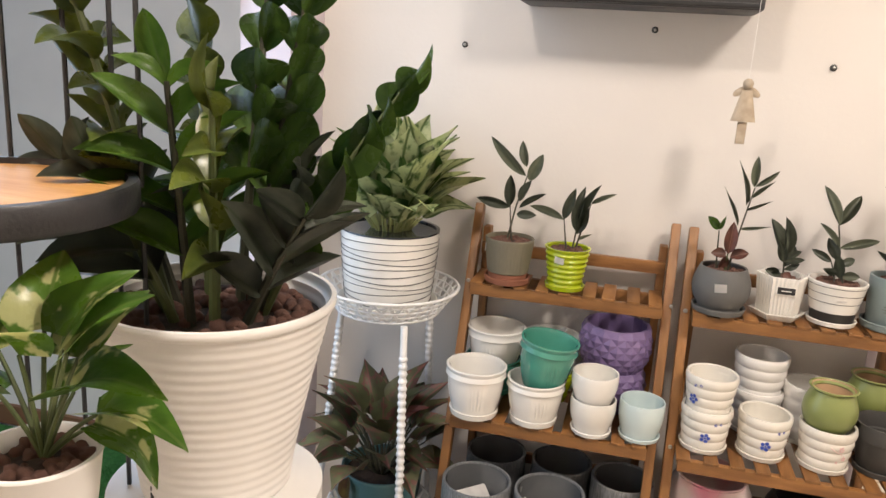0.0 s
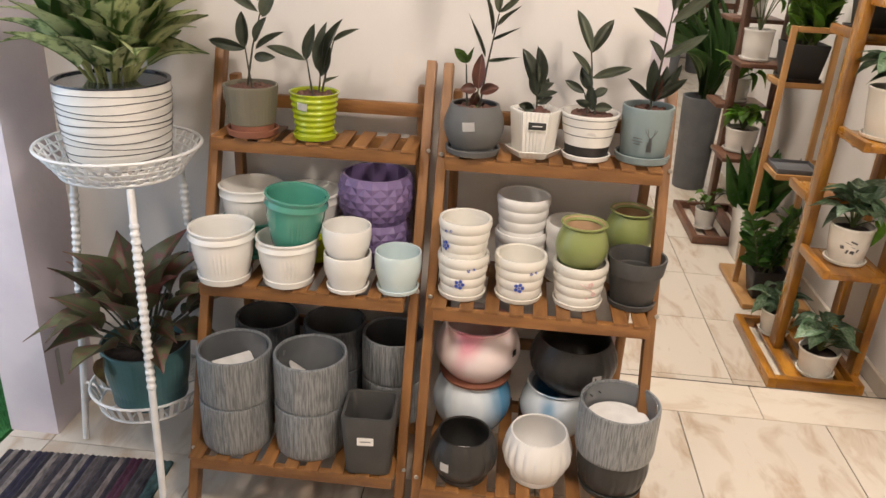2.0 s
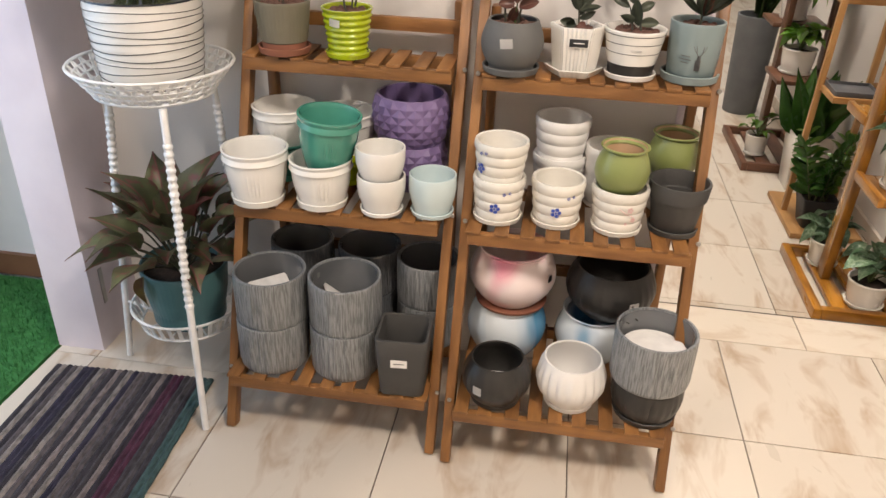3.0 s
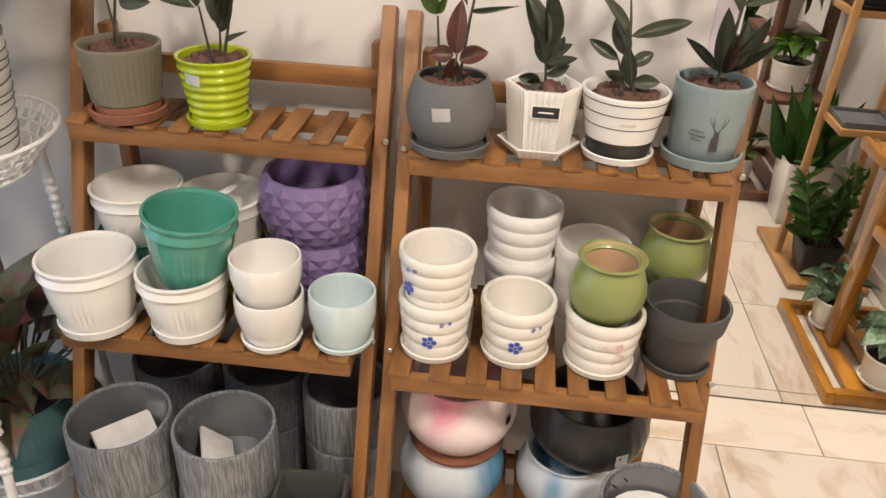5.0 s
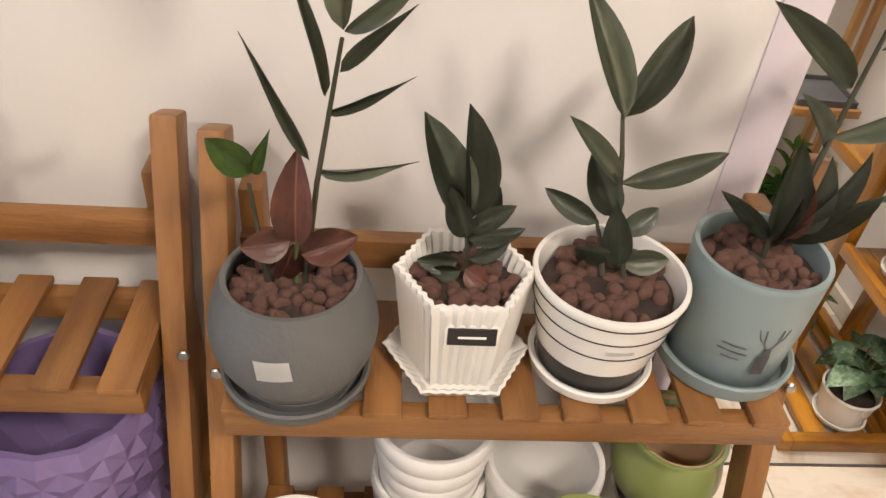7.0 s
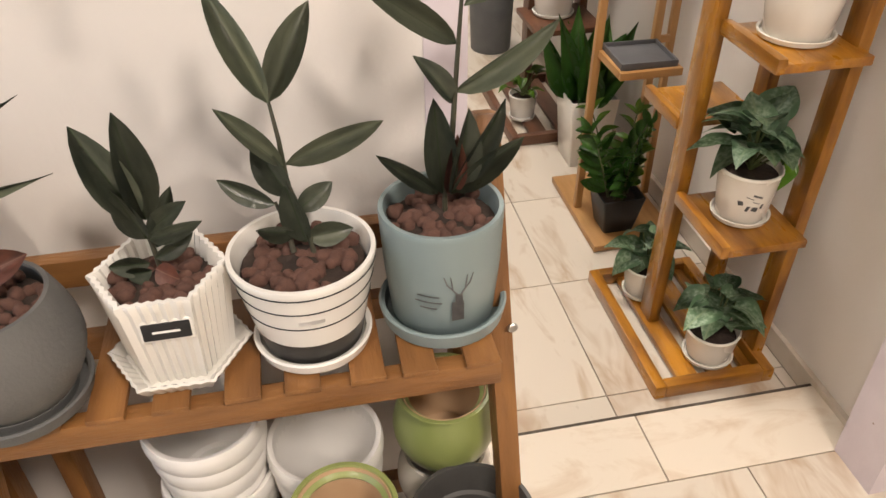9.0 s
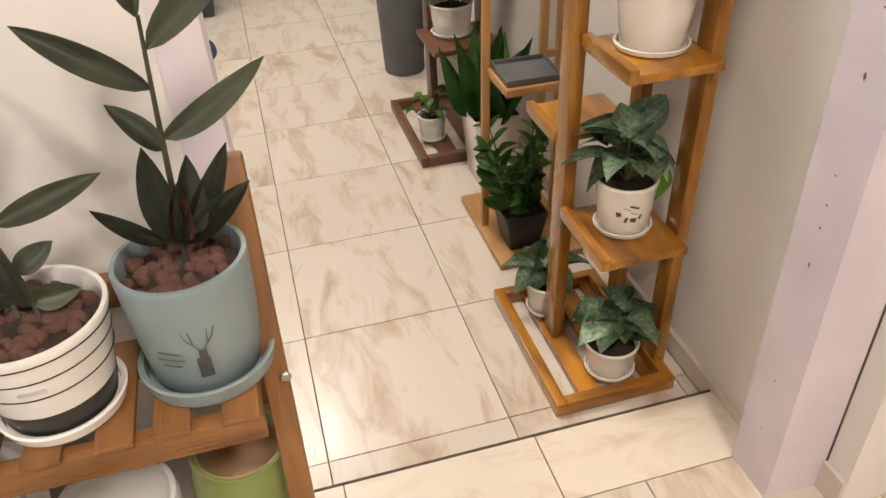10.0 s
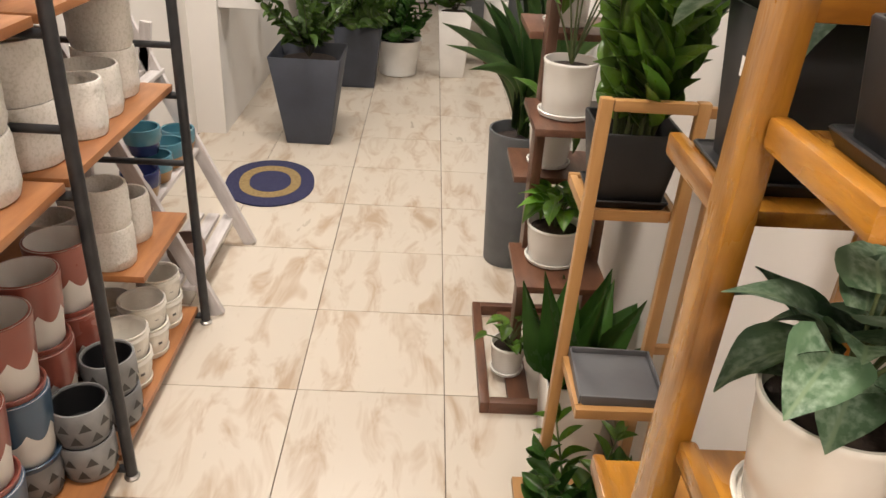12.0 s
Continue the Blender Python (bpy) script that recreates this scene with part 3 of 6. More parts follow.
slab("wall_back_room_east", 3.1, 3.2, 2.16, 6.9, -0.004, 2.7, M["wall"], "unseen white wall added to close the back room", "wall")
slab("wall_far_left", -1.30, 0.30, 6.9, 7.0, 0, 2.7, M["wall"], "shaded end wall", "wall")
slab("wall_far_right", 2.40, 3.2, 6.9, 7.0, 0, 2.7, M["wall"], "shaded end wall", "wall")
slab("wall_far_low", 0.30, 2.40, 6.9, 7.0, 0, 0.92, M["wall"], "shaded end wall under the window", "wall")
slab("wall_far_top", 0.30, 2.40, 6.9, 7.0, 2.2, 2.7, M["wall"], "shaded end wall above the window", "wall")
win = thing("window_1", "barred window that looks out into daylight", "window", (0, 0, 0), kind="structure")
for i in range(10):
    x = 0.30 + 2.10 * i / 9
    bar("window_bar", (x, 6.93, 0.92), (x, 6.93, 2.2), 0.035, 0.035, M["whitematt"], win)
for z in (0.94, 1.23, 1.54, 1.86, 2.18):
    bar("window_bar", (0.30, 6.93, z), (2.40, 6.93, z), 0.03, 0.03, M["whitematt"], win, side=(0, 1, 0))

# outside the entrance
slab("ground", -40, -1.93, -40, 40, -0.15, F - 0.015, M["outwall"], "pale paving outside the entrance", "ground")
turf = slab("turf", -3.6, -1.935, -3.2, -0.36, F - 0.012, F + 0.004, M["turf"], "green artificial grass mat outside the door", "artificial grass")
slab("outside_wall", -3.6, -1.94, -0.33, -0.20, F, 2.9, M["outwall"], "white rendered wall outside the door", "wall")
slab("outside_skirting", -3.6, -1.94, -0.345, -0.33, F, F + 0.07, M["brownbase"], "brown tile skirting outside", "skirting")
rng = random.Random(3)
bm = bmesh.new()
for i in range(9000):
    x, y = rng.uniform(-2.5, -1.94), rng.uniform(-1.3, -0.37)
    h, dx, dy = rng.uniform(0.010, 0.022), rng.uniform(-.006, .006), rng.uniform(-.006, .006)
    a = rng.uniform(0, 3.1)
    c, s = 0.0012 * math.cos(a), 0.0012 * math.sin(a)
    bm.faces.new([bm.verts.new(p) for p in ((x - c, y - s, F + 0.003), (x + c, y + s, F + 0.003), (x + dx, y + dy, F + 0.003 + h))])
blades = new("grass_blade", mesh_of(bm, M["turf"], False))
blades.parent = turf
tagged(blades, kind="stuff")

# the ceiling lamps that light the rooms, all out of view; the back-room one is added
M["lampglow"] = bpy.data.materials.new("lamp_diffuser")
M["lampglow"].use_nodes = True
lb = M["lampglow"].node_tree.nodes["Principled BSDF"]
lb.inputs["Emission Color"].default_value, lb.inputs["Emission Strength"].default_value = (1, 0.88, 0.72, 1), 4.0
for x, y in ((-1.60, -2.20), (0.05, -1.95), (-0.35, 0.62), (-0.50, 2.45), (1.50, 4.60)):
    lamp = thing("ceiling_lamp", "round white ceiling lamp, out of view, with a warm glow", "ceiling lamp", (x, y, 2.64), "ceiling lamps")
    part("frame", lathe([(0.23, 0.06), (0.23, 0.01), (0.225, 0.0), (0.215, 0.0), (0.215, 0.02), (0.05, 0.02)], 40), M["whitematt"], lamp)
    part("diffuser", lathe([(0.05, 0.0185), (0.213, 0.0185), (0.213, 0.012), (0.05, 0.012)], 40), M["lampglow"], lamp)


# ---- racks ----
GROUP_AT = Vector((-0.002, -0.012, 0))


def rack(x0, y0, label):
    """A folding ladder rack: leaning front legs, upright rear legs, three slatted shelves that deepen downwards."""
    w = 0.478
    t = thing("plant_rack", label, "plant rack", (x0, y0, F), "pair of ladder racks")
    m = M["rackwood"]
    for x in (0.0105, w - 0.0105):
        bar("front_leg", (x, -0.835, 0), (x, -0.487, 0.955), 0.021, 0.032, m, t, 0.004)
        xr = x + (0.020 if x < 0.1 else -0.020)
        bar("rear_leg", (xr, -0.476, 0), (xr, -0.472, 0.90), 0.019, 0.030, m, t, 0.003)
    bar("back_rail", (0.022, -0.492, 0.85), (w - 0.022, -0.492, 0.85), 0.016, 0.028, m, t, 0.002, (0, 1, 0))
    bar("back_rail", (0.03, -0.476, 0.30), (w - 0.03, -0.476, 0.30), 0.014, 0.026, m, t, 0.002, (0, 1, 0))
    for z, yf, yb in ((0.796, -0.618, -0.495), (0.517, -0.740, -0.490), (0.155, -0.850, -0.490)):
        bar("front_rail", (0.023, yf + 0.010, z - 0.019), (w - 0.023, yf + 0.010, z - 0.019), 0.016, 0.026, m, t, 0.002, (0, 1, 0))
        bar("rear_rail", (0.023, yb - 0.010, z - 0.020), (w - 0.023, yb - 0.010, z - 0.020), 0.016, 0.026, m, t, 0.002, (0, 1, 0))
        for x in (0.032, w - 0.032):
            bar("side_rail", (x, yf + 0.018, z - 0.021), (x, yb - 0.018, z - 0.021), 0.014, 0.026, m, t, 0.002)
        n = 9
        mesh = None
        for i in range(n):
            x = 0.038 + (w - 0.076) * i / (n - 1)
            if mesh is None:
                mesh = mesh_of(boxm(-0.0145, 0.0145, yf - 0.001, yb, z - 0.0062, z, 0.0016), m, True, "slat")
            part("slat", mesh, None, t, at=pose(x, random.uniform(-.001, .001), random.uniform(-.0006, .0006), 0, 0, random.uniform(-.5, .5)))
        yl = -0.835 + (z - 0.02) * 0.348 / 0.955
        for x in (0.006, w - 0.006):
            part("bolt", lathe([(0.005, 0), (0.005, 0.0015), (0.004, 0.0026), (0.001, 0.0028)], 14), M["steel"], t, "steel bolt head", at=pose(x + 0.004, yl - 0.019, z - 0.012, 90, 0, 0))
    return t


rack(-1.384, 0.010, "brown slatted folding wooden rack full of pots against the wall")
rack(-0.889, -0.008, "brown slatted folding wooden rack full of pots beside the opening")
S3, S2, S1 = F + 0.796, F + 0.517, F + 0.155


# ---- pots ----
def pot_thing(label, x, y, z, turn=0.0, group="", name="flower_pot"):
    return thing(name, label, "plant pot" if name == "flower_pot" else "potted plant", (x, y, z), group, turn)


def grooved(n, amp, z0, z1, groups=False):
    def w(a, i, r, z):
        if not z0 < z < z1 or r < 0.01:
            return r
        k = math.cos(n * a)
        on = 1.0 if not groups else max(0, math.cos(4 * a)) ** 0.5
        return r - amp * on * max(0.0, k) ** 2
    return w


def lining(t, ra, rb, d, h, material):
    """The glazed inside of a pot, down to its floor with a drain hole's ring."""
    part("glazed_lining", lathe([(rb, d + h - 0.003), (ra, d + 0.014), (ra * 0.9, d + 0.0105), (0.012, d + 0.0105), (0.009, d + 0.0125), (0.006, d + 0.0125)], 40, cap=False), material, t)


def classic(label, x, y, z, r0, r1, h, material, dish=True, turn=0, inner=None, group="", tilt=None):
    """A conical pot with a collar and fluting in groups."""
    t = pot_thing(label, x, y, z, turn, group)
    if tilt:
        t.matrix_world = Matrix.Translation(GROUP_AT) @ pose(x, y, z, *tilt, turn)
    d = 0.006 if dish else 0.0
    rc = r0 + (r1 - r0) * 0.84
    outer = [(r0 * 0.94, d), (r0, d + 0.004)] + [(r0 + (rc - r0) * k / 6 + 0.003 * math.sin(math.pi * k / 6), d + 0.004 + (h * 0.82 - 0.004) * k / 6) for k in range(1, 7)]
    outer += [(rc + 0.004, d + h * 0.83), (r1 - 0.002, d + h * 0.93), (r1, d + h * 0.97), (r1 + 0.001, d + h)]
    part("pot_body", lathe(shell(outer, 0.0055), 96, grooved(48, 0.0016, d + 0.01, d + h * 0.78, True)), material, t)
    if dish:
        part("saucer", saucer(r0 * 1.14, 0.016), material, t)
    lining(t, r0 - 0.006, r1 - 0.0062, d, h, material)
    return t


def cup(label, x, y, z, r0, r1, h, material, dish=True, bulge=0.004, group="", inner=None, turn=0):
    t = pot_thing(label, x, y, z, turn, group)
    d = 0.006 if dish else 0.0
    outer = [(a, b + d) for a, b in [(r0 * 0.80, 0.0), (r0 * 0.94, 0.003), (r0, 0.012)] + [(r0 + (r1 - r0) * k / 6 + bulge * math.sin(math.pi * k / 6), 0.012 + (h - 0.012) * k / 6) for k in range(1, 7)]]
    part("pot_body", lathe(shell(outer, 0.004), 56), material, t)
    if dish:
        part("saucer", saucer(r0 * 1.12, 0.011), material, t)
    lining(t, r0 - 0.005, r1 - 0.0047, d, h, material)
    return t


def hive(label, x, y, z, r0, r1, h, material, dish=True, turn=0, group="", waves=4, deep=0.0026, flowers=(), ink="inkblue"):
    """A pot of stacked soft rings."""
    t = pot_thing(label, x, y, z, turn, group)
    d = 0.006 if dish else 0.0
    n = waves * 6
    outer = [(r0 * 0.93, d)] + [(r0 + (r1 - r0) * k / n + deep * (abs(math.sin(math.pi * waves * k / n)) ** 0.7 - 0.5), d + 0.003 + (h - 0.003) * k / n) for k in range(n + 1)]
    part("pot_body", lathe(shell(outer, 0.0045, plain=True), 56), material, t)
    if dish:
        part("saucer", saucer(r0 * 1.13, 0.012), material, t)
    lining(t, r0 - 0.0075, r1 - 0.0070, d, h, material)
    for az, zz, s in flowers:
        rr = r0 + (r1 - r0) * zz / h + deep * 0.55
        flower_on(t, rr, az, zz + d, s, M[ink])
    return t


def bark_pot(label, x, y, z, r, h, material, group="", dark_in="greyin", turn=0):
    t = pot_thing(label, x, y, z, turn, group)
    rg = random.Random(int(turn * 10) + 5)
    ph = [rg.uniform(0, 6.28) for _ in range(160)]
    outer = [(r * 0.95, 0), (r * 0.985, 0.004), (r, 0.012), (r, h * 0.35), (r * 1.005, h * 0.7), (r * 1.01, h - 0.003), (r * 1.005, h)]

    def wave(a, i, rr, zz):
        k = int(a / math.tau * 160) % 160
        return rr + (0.0011 * math.sin(ph[k] * 5) if 0.004 < zz < h - 0.012 and i < 7 else 0.0)
    part("pot_body", lathe(shell(outer, 0.006), 160, wave), material, t)
    part("glazed_lining", lathe([(r * 0.3, 0.0105), (r - 0.0085, 0.0105), (r - 0.0068, 0.02), (r - 0.0066, h - 0.001), (r - 0.0075, h - 0.0012), (r - 0.0085, 0.022), (r * 0.3, 0.0125)], 48), M[dark_in], t)
    return t


def facet_pot(label, x, y, z, r0, rm, r1, h, material, turn=0, group=""):
    """A pot cut into diamond facets, flat faces and sharp ridges."""
    t = pot_thing(label, x, y, z, turn, group)
    bm = bmesh.new()
    n, rows = 15, 8
    rings = []
    for i in range(rows + 1):
        u = i / rows
        r = r0 + (r1 - r0) * u + (rm - (r0 + r1) / 2) * math.sin(math.pi * u ** 0.85)
        ring = []
        for k in range(n):
            rr, a = r, (k + 0.5 * (i % 2)) * math.tau / n
            ring.append(bm.verts.new((rr * math.cos(a), rr * math.sin(a), h * u)))
        rings.append(ring)
    for i in range(rows - 1):            # diamonds, each a shallow pyramid
        for k in range(n):
            b, tp = rings[i][k], rings[i + 2][k]
            lf, rt = (rings[i + 1][k - 1], rings[i + 1][k]) if i % 2 == 0 else (rings[i + 1][k], rings[i + 1][(k + 1) % n])
            c = (b.co + tp.co + lf.co + rt.co) / 4
            d = Vector((c.x, c.y, 0)).normalized() * 0.0052
            cv = bm.verts.new(c + d)
            for p, q in ((b, rt), (rt, tp), (tp, lf), (lf, b)):
                bm.faces.new((p, q, cv))
    for k in range(n):
        bm.faces.new((rings[0][k], rings[0][(k + 1) % n], rings[1][k]))
        u, v = rings[-1], rings[-2]
        if rows % 2:
            bm.faces.new((u[k], u[(k + 1) % n], v[(k + 1) % n]))
        else:
            bm.faces.new((u[k], u[(k + 1) % n], v[k]))
    inner = [[bm.verts.new((c * (r1 - 0.006), s * (r1 - 0.006), zz)) for c, s in ((math.cos(k * math.tau / n), math.sin(k * math.tau / n)) for k in range(n))] for zz in (h, h * 0.55)]
    inner.append([bm.verts.new((c * r0 * 0.85, s * r0 * 0.85, 0.012)) for c, s in ((math.cos(k * math.tau / n), math.sin(k * math.tau / n)) for k in range(n))])
    chain = [rings[-1]] + inner
    for u, v in zip(chain, chain[1:]):
        for k in range(n):
            bm.faces.new((u[k], u[(k + 1) % n], v[(k + 1) % n], v[k]))
    bm.faces.new(rings[0][::-1])
    bm.faces.new(inner[-1])
    part("pot_body", bm, material, t, smooth=False)
    return t


def globe(label, x, y, z, r0, rm, r1, h, material, ribs=0, amp=0.0, dish=False, turn=0, group="", inner=None, mouth=0.0, name="flower_pot"):
    t = pot_thing(label, x, y, z, turn, group, name)
    d = 0.005 if dish else 0.0
    n = 12
    outer = [(r0 * 0.95, d)] + [(r0 + (r1 - r0) * (k / n) + (rm - (r0 + r1) / 2) * math.sin(math.pi * (k / n) ** 0.92), d + 0.003 + (h - 0.003) * k / n) for k in range(n + 1)]
    if mouth:
        outer += [(r1 + mouth * 0.4, d + h + 0.003), (r1 + mouth, d + h + 0.006)]
    wv = (lambda a, i, r, zz: r + (amp * (abs(math.cos(ribs * a / 2)) ** 0.6 - 0.6) * math.sin(math.pi * min(1, max(0, (zz - d) / h))) if i <= n + 1 and ribs else 0)) if ribs else None
    part("pot_body", lathe(shell(outer, 0.005), 96 if ribs else 56, wv), material, t)
    if dish:
        part("saucer", saucer(r0 * 1.14, 0.014), material, t)
    return t


# lower shelf, first rack: bark-glazed cylinders in twos, a square planter, dark ones behind
for x, y, tn in ((-1.286, -0.752, 10), (-1.123, -0.745, 70)):
    bark_pot("grey bark-textured cylinder pot under a second one", x, y, S1, 0.076, 0.112, M["bark"], "grey bark-glazed pots", turn=tn)
    up = bark_pot("grey bark-textured cylinder pot stacked on another", x + 0.002, y + 0.002, S1 + 0.1135, 0.077, 0.112, M["bark"], "grey bark-glazed pots", turn=tn + 25)
    card = part("foam_card", boxm(-0.048, 0.048, -0.003, 0.003, -0.030, 0.030, 0.001), M["paper"], up, "folded white packing card inside", at=pose(0.006, 0.018, 0.048, -48, 8, 20))
for x, y, k in ((-1.27, -0.575, "barkdark"), (-1.11, -0.570, "barkdark"), (-0.965, -0.60, "bark")):
    bark_pot("dark glazed cylinder pot at the back of the shelf", x, y, S1, 0.072, 0.105, M[k], "dark glazed pots", turn=x * 100)
    bark_pot("dark glazed cylinder pot stacked at the back", x, y, S1 + 0.1065, 0.072, 0.105, M[k], "dark glazed pots", turn=x * 90)
sq = pot_thing("dark grey square tapered planter with a white price sticker", -0.982, -0.79, S1, 3)


def square_pot(t, w0, w1, h, material, wall=0.006, bev=0.010, name="pot_body", z=0.0):
    bm = bmesh.new()
    rings = []
    prof = [(w0 * 0.96, 0), (w0, 0.004), (w1, h - 0.002), (w1 - 0.001, h), (w1 - wall + 0.001, h), (w1 - wall, h - 0.002), (w0 - wall, 0.012)]
    for w, zz in prof:
        ring = []
        b = min(bev, w * 0.3)
        for cx, cy, a0 in ((1, 1, 0), (-1, 1, 90), (-1, -1, 180), (1, -1, 270)):
            for k in range(4):
                a = radians(a0 + 30 * k)
                ring.append(bm.verts.new((cx * (w - b) + b * math.cos(a), cy * (w - b) + b * math.sin(a), z + zz)))
        rings.append(ring)
    m = len(rings[0])
    for u, v in zip(rings, rings[1:]):
        for k in range(m):
            bm.faces.new((u[k], u[(k + 1) % m], v[(k + 1) % m], v[k]))
    bm.faces.new(rings[0][::-1])
    bm.faces.new(rings[-1])
    return part(name, bm, material, t)


square_pot(sq, 0.047, 0.055, 0.143, M["charcoal"], 0.007, 0.012)
part("price_sticker", boxm(-0.017, 0.017, -0.0004, 0.0004, -0.009, 0.009), M["paper"], sq, "white price sticker", at=pose(-0.004, -0.0531, 0.088, -3.2, 0, 2))
part("sticker_line", boxm(-0.011, 0.011, -0.0003, 0.0003, -0.001, 0.001), M["inkgrey"], sq, at=pose(-0.004, -0.0537, 0.088, -3.2, 0, 2))

# lower shelf, second rack
g = globe("small black ribbed globe pot with packing paper inside", -0.784, -0.796, S1, 0.048, 0.071, 0.056, 0.098, M["blackglaze"], 20, 0.003, True)
patch_on(g, "sticker", 0.0715, -118, 0.058, 0.020, 0.020, M["paper"], "round white sticker")
part("packing_paper", boxm(-0.018, 0.018, -0.012, 0.012, -0.001, 0.001, 0.0004), M["paper"], g, "torn white packing paper", at=pose(0.004, 0.01, 0.045, 25, 12, 20))
globe("white pumpkin-ribbed pot on its own saucer", -0.630, -0.776, S1, 0.048, 0.070, 0.060, 0.105, M["whitematt"], 20, 0.008, True)
globe("black fluted pot under a grey cylinder pot", -0.474, -0.781, S1, 0.058, 0.072, 0.070, 0.086, M["blackglaze"], 26, 0.003, True)
up = bark_pot("grey bark-textured cylinder pot standing in a black pot", -0.476, -0.779, S1 + 0.090, 0.080, 0.112, M["bark"], "grey bark-glazed pots", turn=40)
part("packing_foam", lathe([(0.01, 0.060), (0.066, 0.056), (0.066, 0.068), (0.01, 0.075)], 24), M["paper"], up, "white packing foam inside")
for a in (80, 100):
    part("drip_mark", boxm(-0.0012, 0.0012, -0.0006, 0.0006, -0.008, 0.008), M["black"], up, at=on_side(0.0718, a, 0.092) @ pose(0, 0, 0, 0, 0, 0))
globe("blue and white marbled globe pot under a pink one", -0.780, -0.608, S1, 0.062, 0.090, 0.070, 0.132, M["bluemarble"], mouth=0.006)
pk = globe("pink marbled globe pot with dark spots stacked on a blue one", -0.775, -0.612, S1 + 0.139, 0.060, 0.095, 0.074, 0.124, M["pinkmarble"], mouth=0.004, turn=40)
patch_on(pk, "painted_spot", 0.0938, -70, 0.082, 0.014, 0.016, M["black"], "black spot")
part("inner_rim", lathe([(0.071, -0.002), (0.078, -0.003), (0.080, 0.003), (0.071, 0.004)], 40), M["terracotta"], pk, "brown rim of the pot below")
globe("blue and white marbled globe pot under a black bowl", -0.585, -0.595, S1, 0.058, 0.084, 0.066, 0.112, M["bluemarble"], mouth=0.006, turn=110)
bk = globe("large black fluted bowl with a round white sticker", -0.560, -0.600, S1 + 0.119, 0.052, 0.096, 0.080, 0.122, M["blackglaze"], 28, 0.003)
patch_on(bk, "sticker", 0.0965, -62, 0.068, 0.022, 0.022, M["paper"], "round white sticker")

# middle shelf, first rack
classic("white fluted ceramic pot on a saucer", -1.313, -0.700, S2, 0.049, 0.067, 0.110, M["white"], group="white fluted pots", turn=15)
classic("white fluted ceramic pot with a green pot set in it", -1.179, -0.688, S2, 0.047, 0.064, 0.095, M["white"], group="white fluted pots", turn=20)
classic("sea-green fluted ceramic pot set into a white one", -1.168, -0.682, S2 + 0.082, 0.044, 0.064, 0.112, M["teal"], False, tilt=(3, 5), turn=20)
cup("plain white cup-shaped pot on a saucer", -1.051, -0.696, S2, 0.040, 0.049, 0.074, M["white"], group="plain white pots")
cup("plain white cup-shaped pot stacked on another", -1.053, -0.694, S2 + 0.066, 0.040, 0.050, 0.072, M["white"], False, group="plain white pots")
cup("pale blue cup-shaped pot on a saucer", -0.948, -0.683, S2, 0.040, 0.048, 0.080, M["paleblue"])
classic("sea-green fluted pot behind the white ones", -1.300, -0.560, S2, 0.046, 0.066, 0.080, M["teal"], group="pots at the back")
classic("white fluted ceramic pot stacked in a green one", -1.297, -0.560, S2 + 0.055, 0.047, 0.069, 0.108, M["white"], False, group="white fluted pots")
classic("olive-yellow fluted pot behind the white ones", -1.168, -0.555, S2, 0.046, 0.066, 0.070, M["lime"], group="pots at the back")
bx = classic("white fluted ceramic pot stacked in a yellow one", -1.165, -0.555, S2 + 0.050, 0.047, 0.069, 0.108, M["white"], False, group="white fluted pots")
part("packing_strip", boxm(-0.007, 0.007, -0.05, 0.05, -0.001, 0.001), M["paper"], bx, "white packing strip across the pot", at=pose(0.0, 0, 0.106, 6, 0, -28))
facet_pot("purple diamond-faceted pot under another", -1.020, -0.548, S2, 0.050, 0.078, 0.070, 0.105, M["purple"], group="purple faceted pots")
facet_pot("purple diamond-faceted globe pot stacked on another", -1.020, -0.548, S2 + 0.088, 0.052, 0.081, 0.074, 0.120, M["purple"], 10, "purple faceted pots")

# middle shelf, second rack
hive("cream ringed pot with blue painted flowers, under another", -0.815, -0.674, S2, 0.044, 0.053, 0.088, M["cream"], flowers=((-93, 0.036, 0.0105), (-74, 0.068, 0.0035), (-62, 0.070, 0.003)), group="flower-painted pots")
hive("cream ringed pot with blue painted flowers, stacked on another", -0.815, -0.674, S2 + 0.080, 0.042, 0.054, 0.088, M["cream"], False, flowers=((-135, 0.040, 0.0105), (-130, 0.072, 0.0035), (-117, 0.075, 0.003)), group="flower-painted pots")
hive("cream ringed pot with blue painted flowers", -0.698, -0.666, S2, 0.044, 0.054, 0.090, M["cream"], flowers=((-90, 0.036, 0.0105), (-66, 0.068, 0.0035), (-55, 0.070, 0.003)), group="flower-painted pots")
pp = hive("cream ringed pot with faint pink blossoms under a green pot", -0.577, -0.670, S2, 0.045, 0.056, 0.088, M["cream"], flowers=((-70, 0.058, 0.006), (-60, 0.036, 0.005), (-75, 0.028, 0.003)), ink="inkpink", group="flower-painted pots")
part("painted_twig", tube([on_side(0.053, a, z).translation for a, z in ((-92, 0.066), (-80, 0.058), (-70, 0.054), (-58, 0.046))], 0.0009, 0.0005, 5), M["inkpink"], pp)
gp = globe("moss-green round pot, bare tan inside, stacked on a white one", -0.580, -0.668, S2 + 0.078, 0.034, 0.053, 0.040, 0.090, M["greenpot"], mouth=0.007, group="moss-green pots")
part("bare_lining", lathe([(0.02, 0.010), (0.036, 0.016), (0.0465, 0.045), (0.0375, 0.088), (0.0415, 0.0965), (0.0405, 0.0968), (0.0362, 0.088), (0.0450, 0.045), (0.034, 0.018), (0.02, 0.012)], 40), M["tan"], gp, "bare tan clay inside")
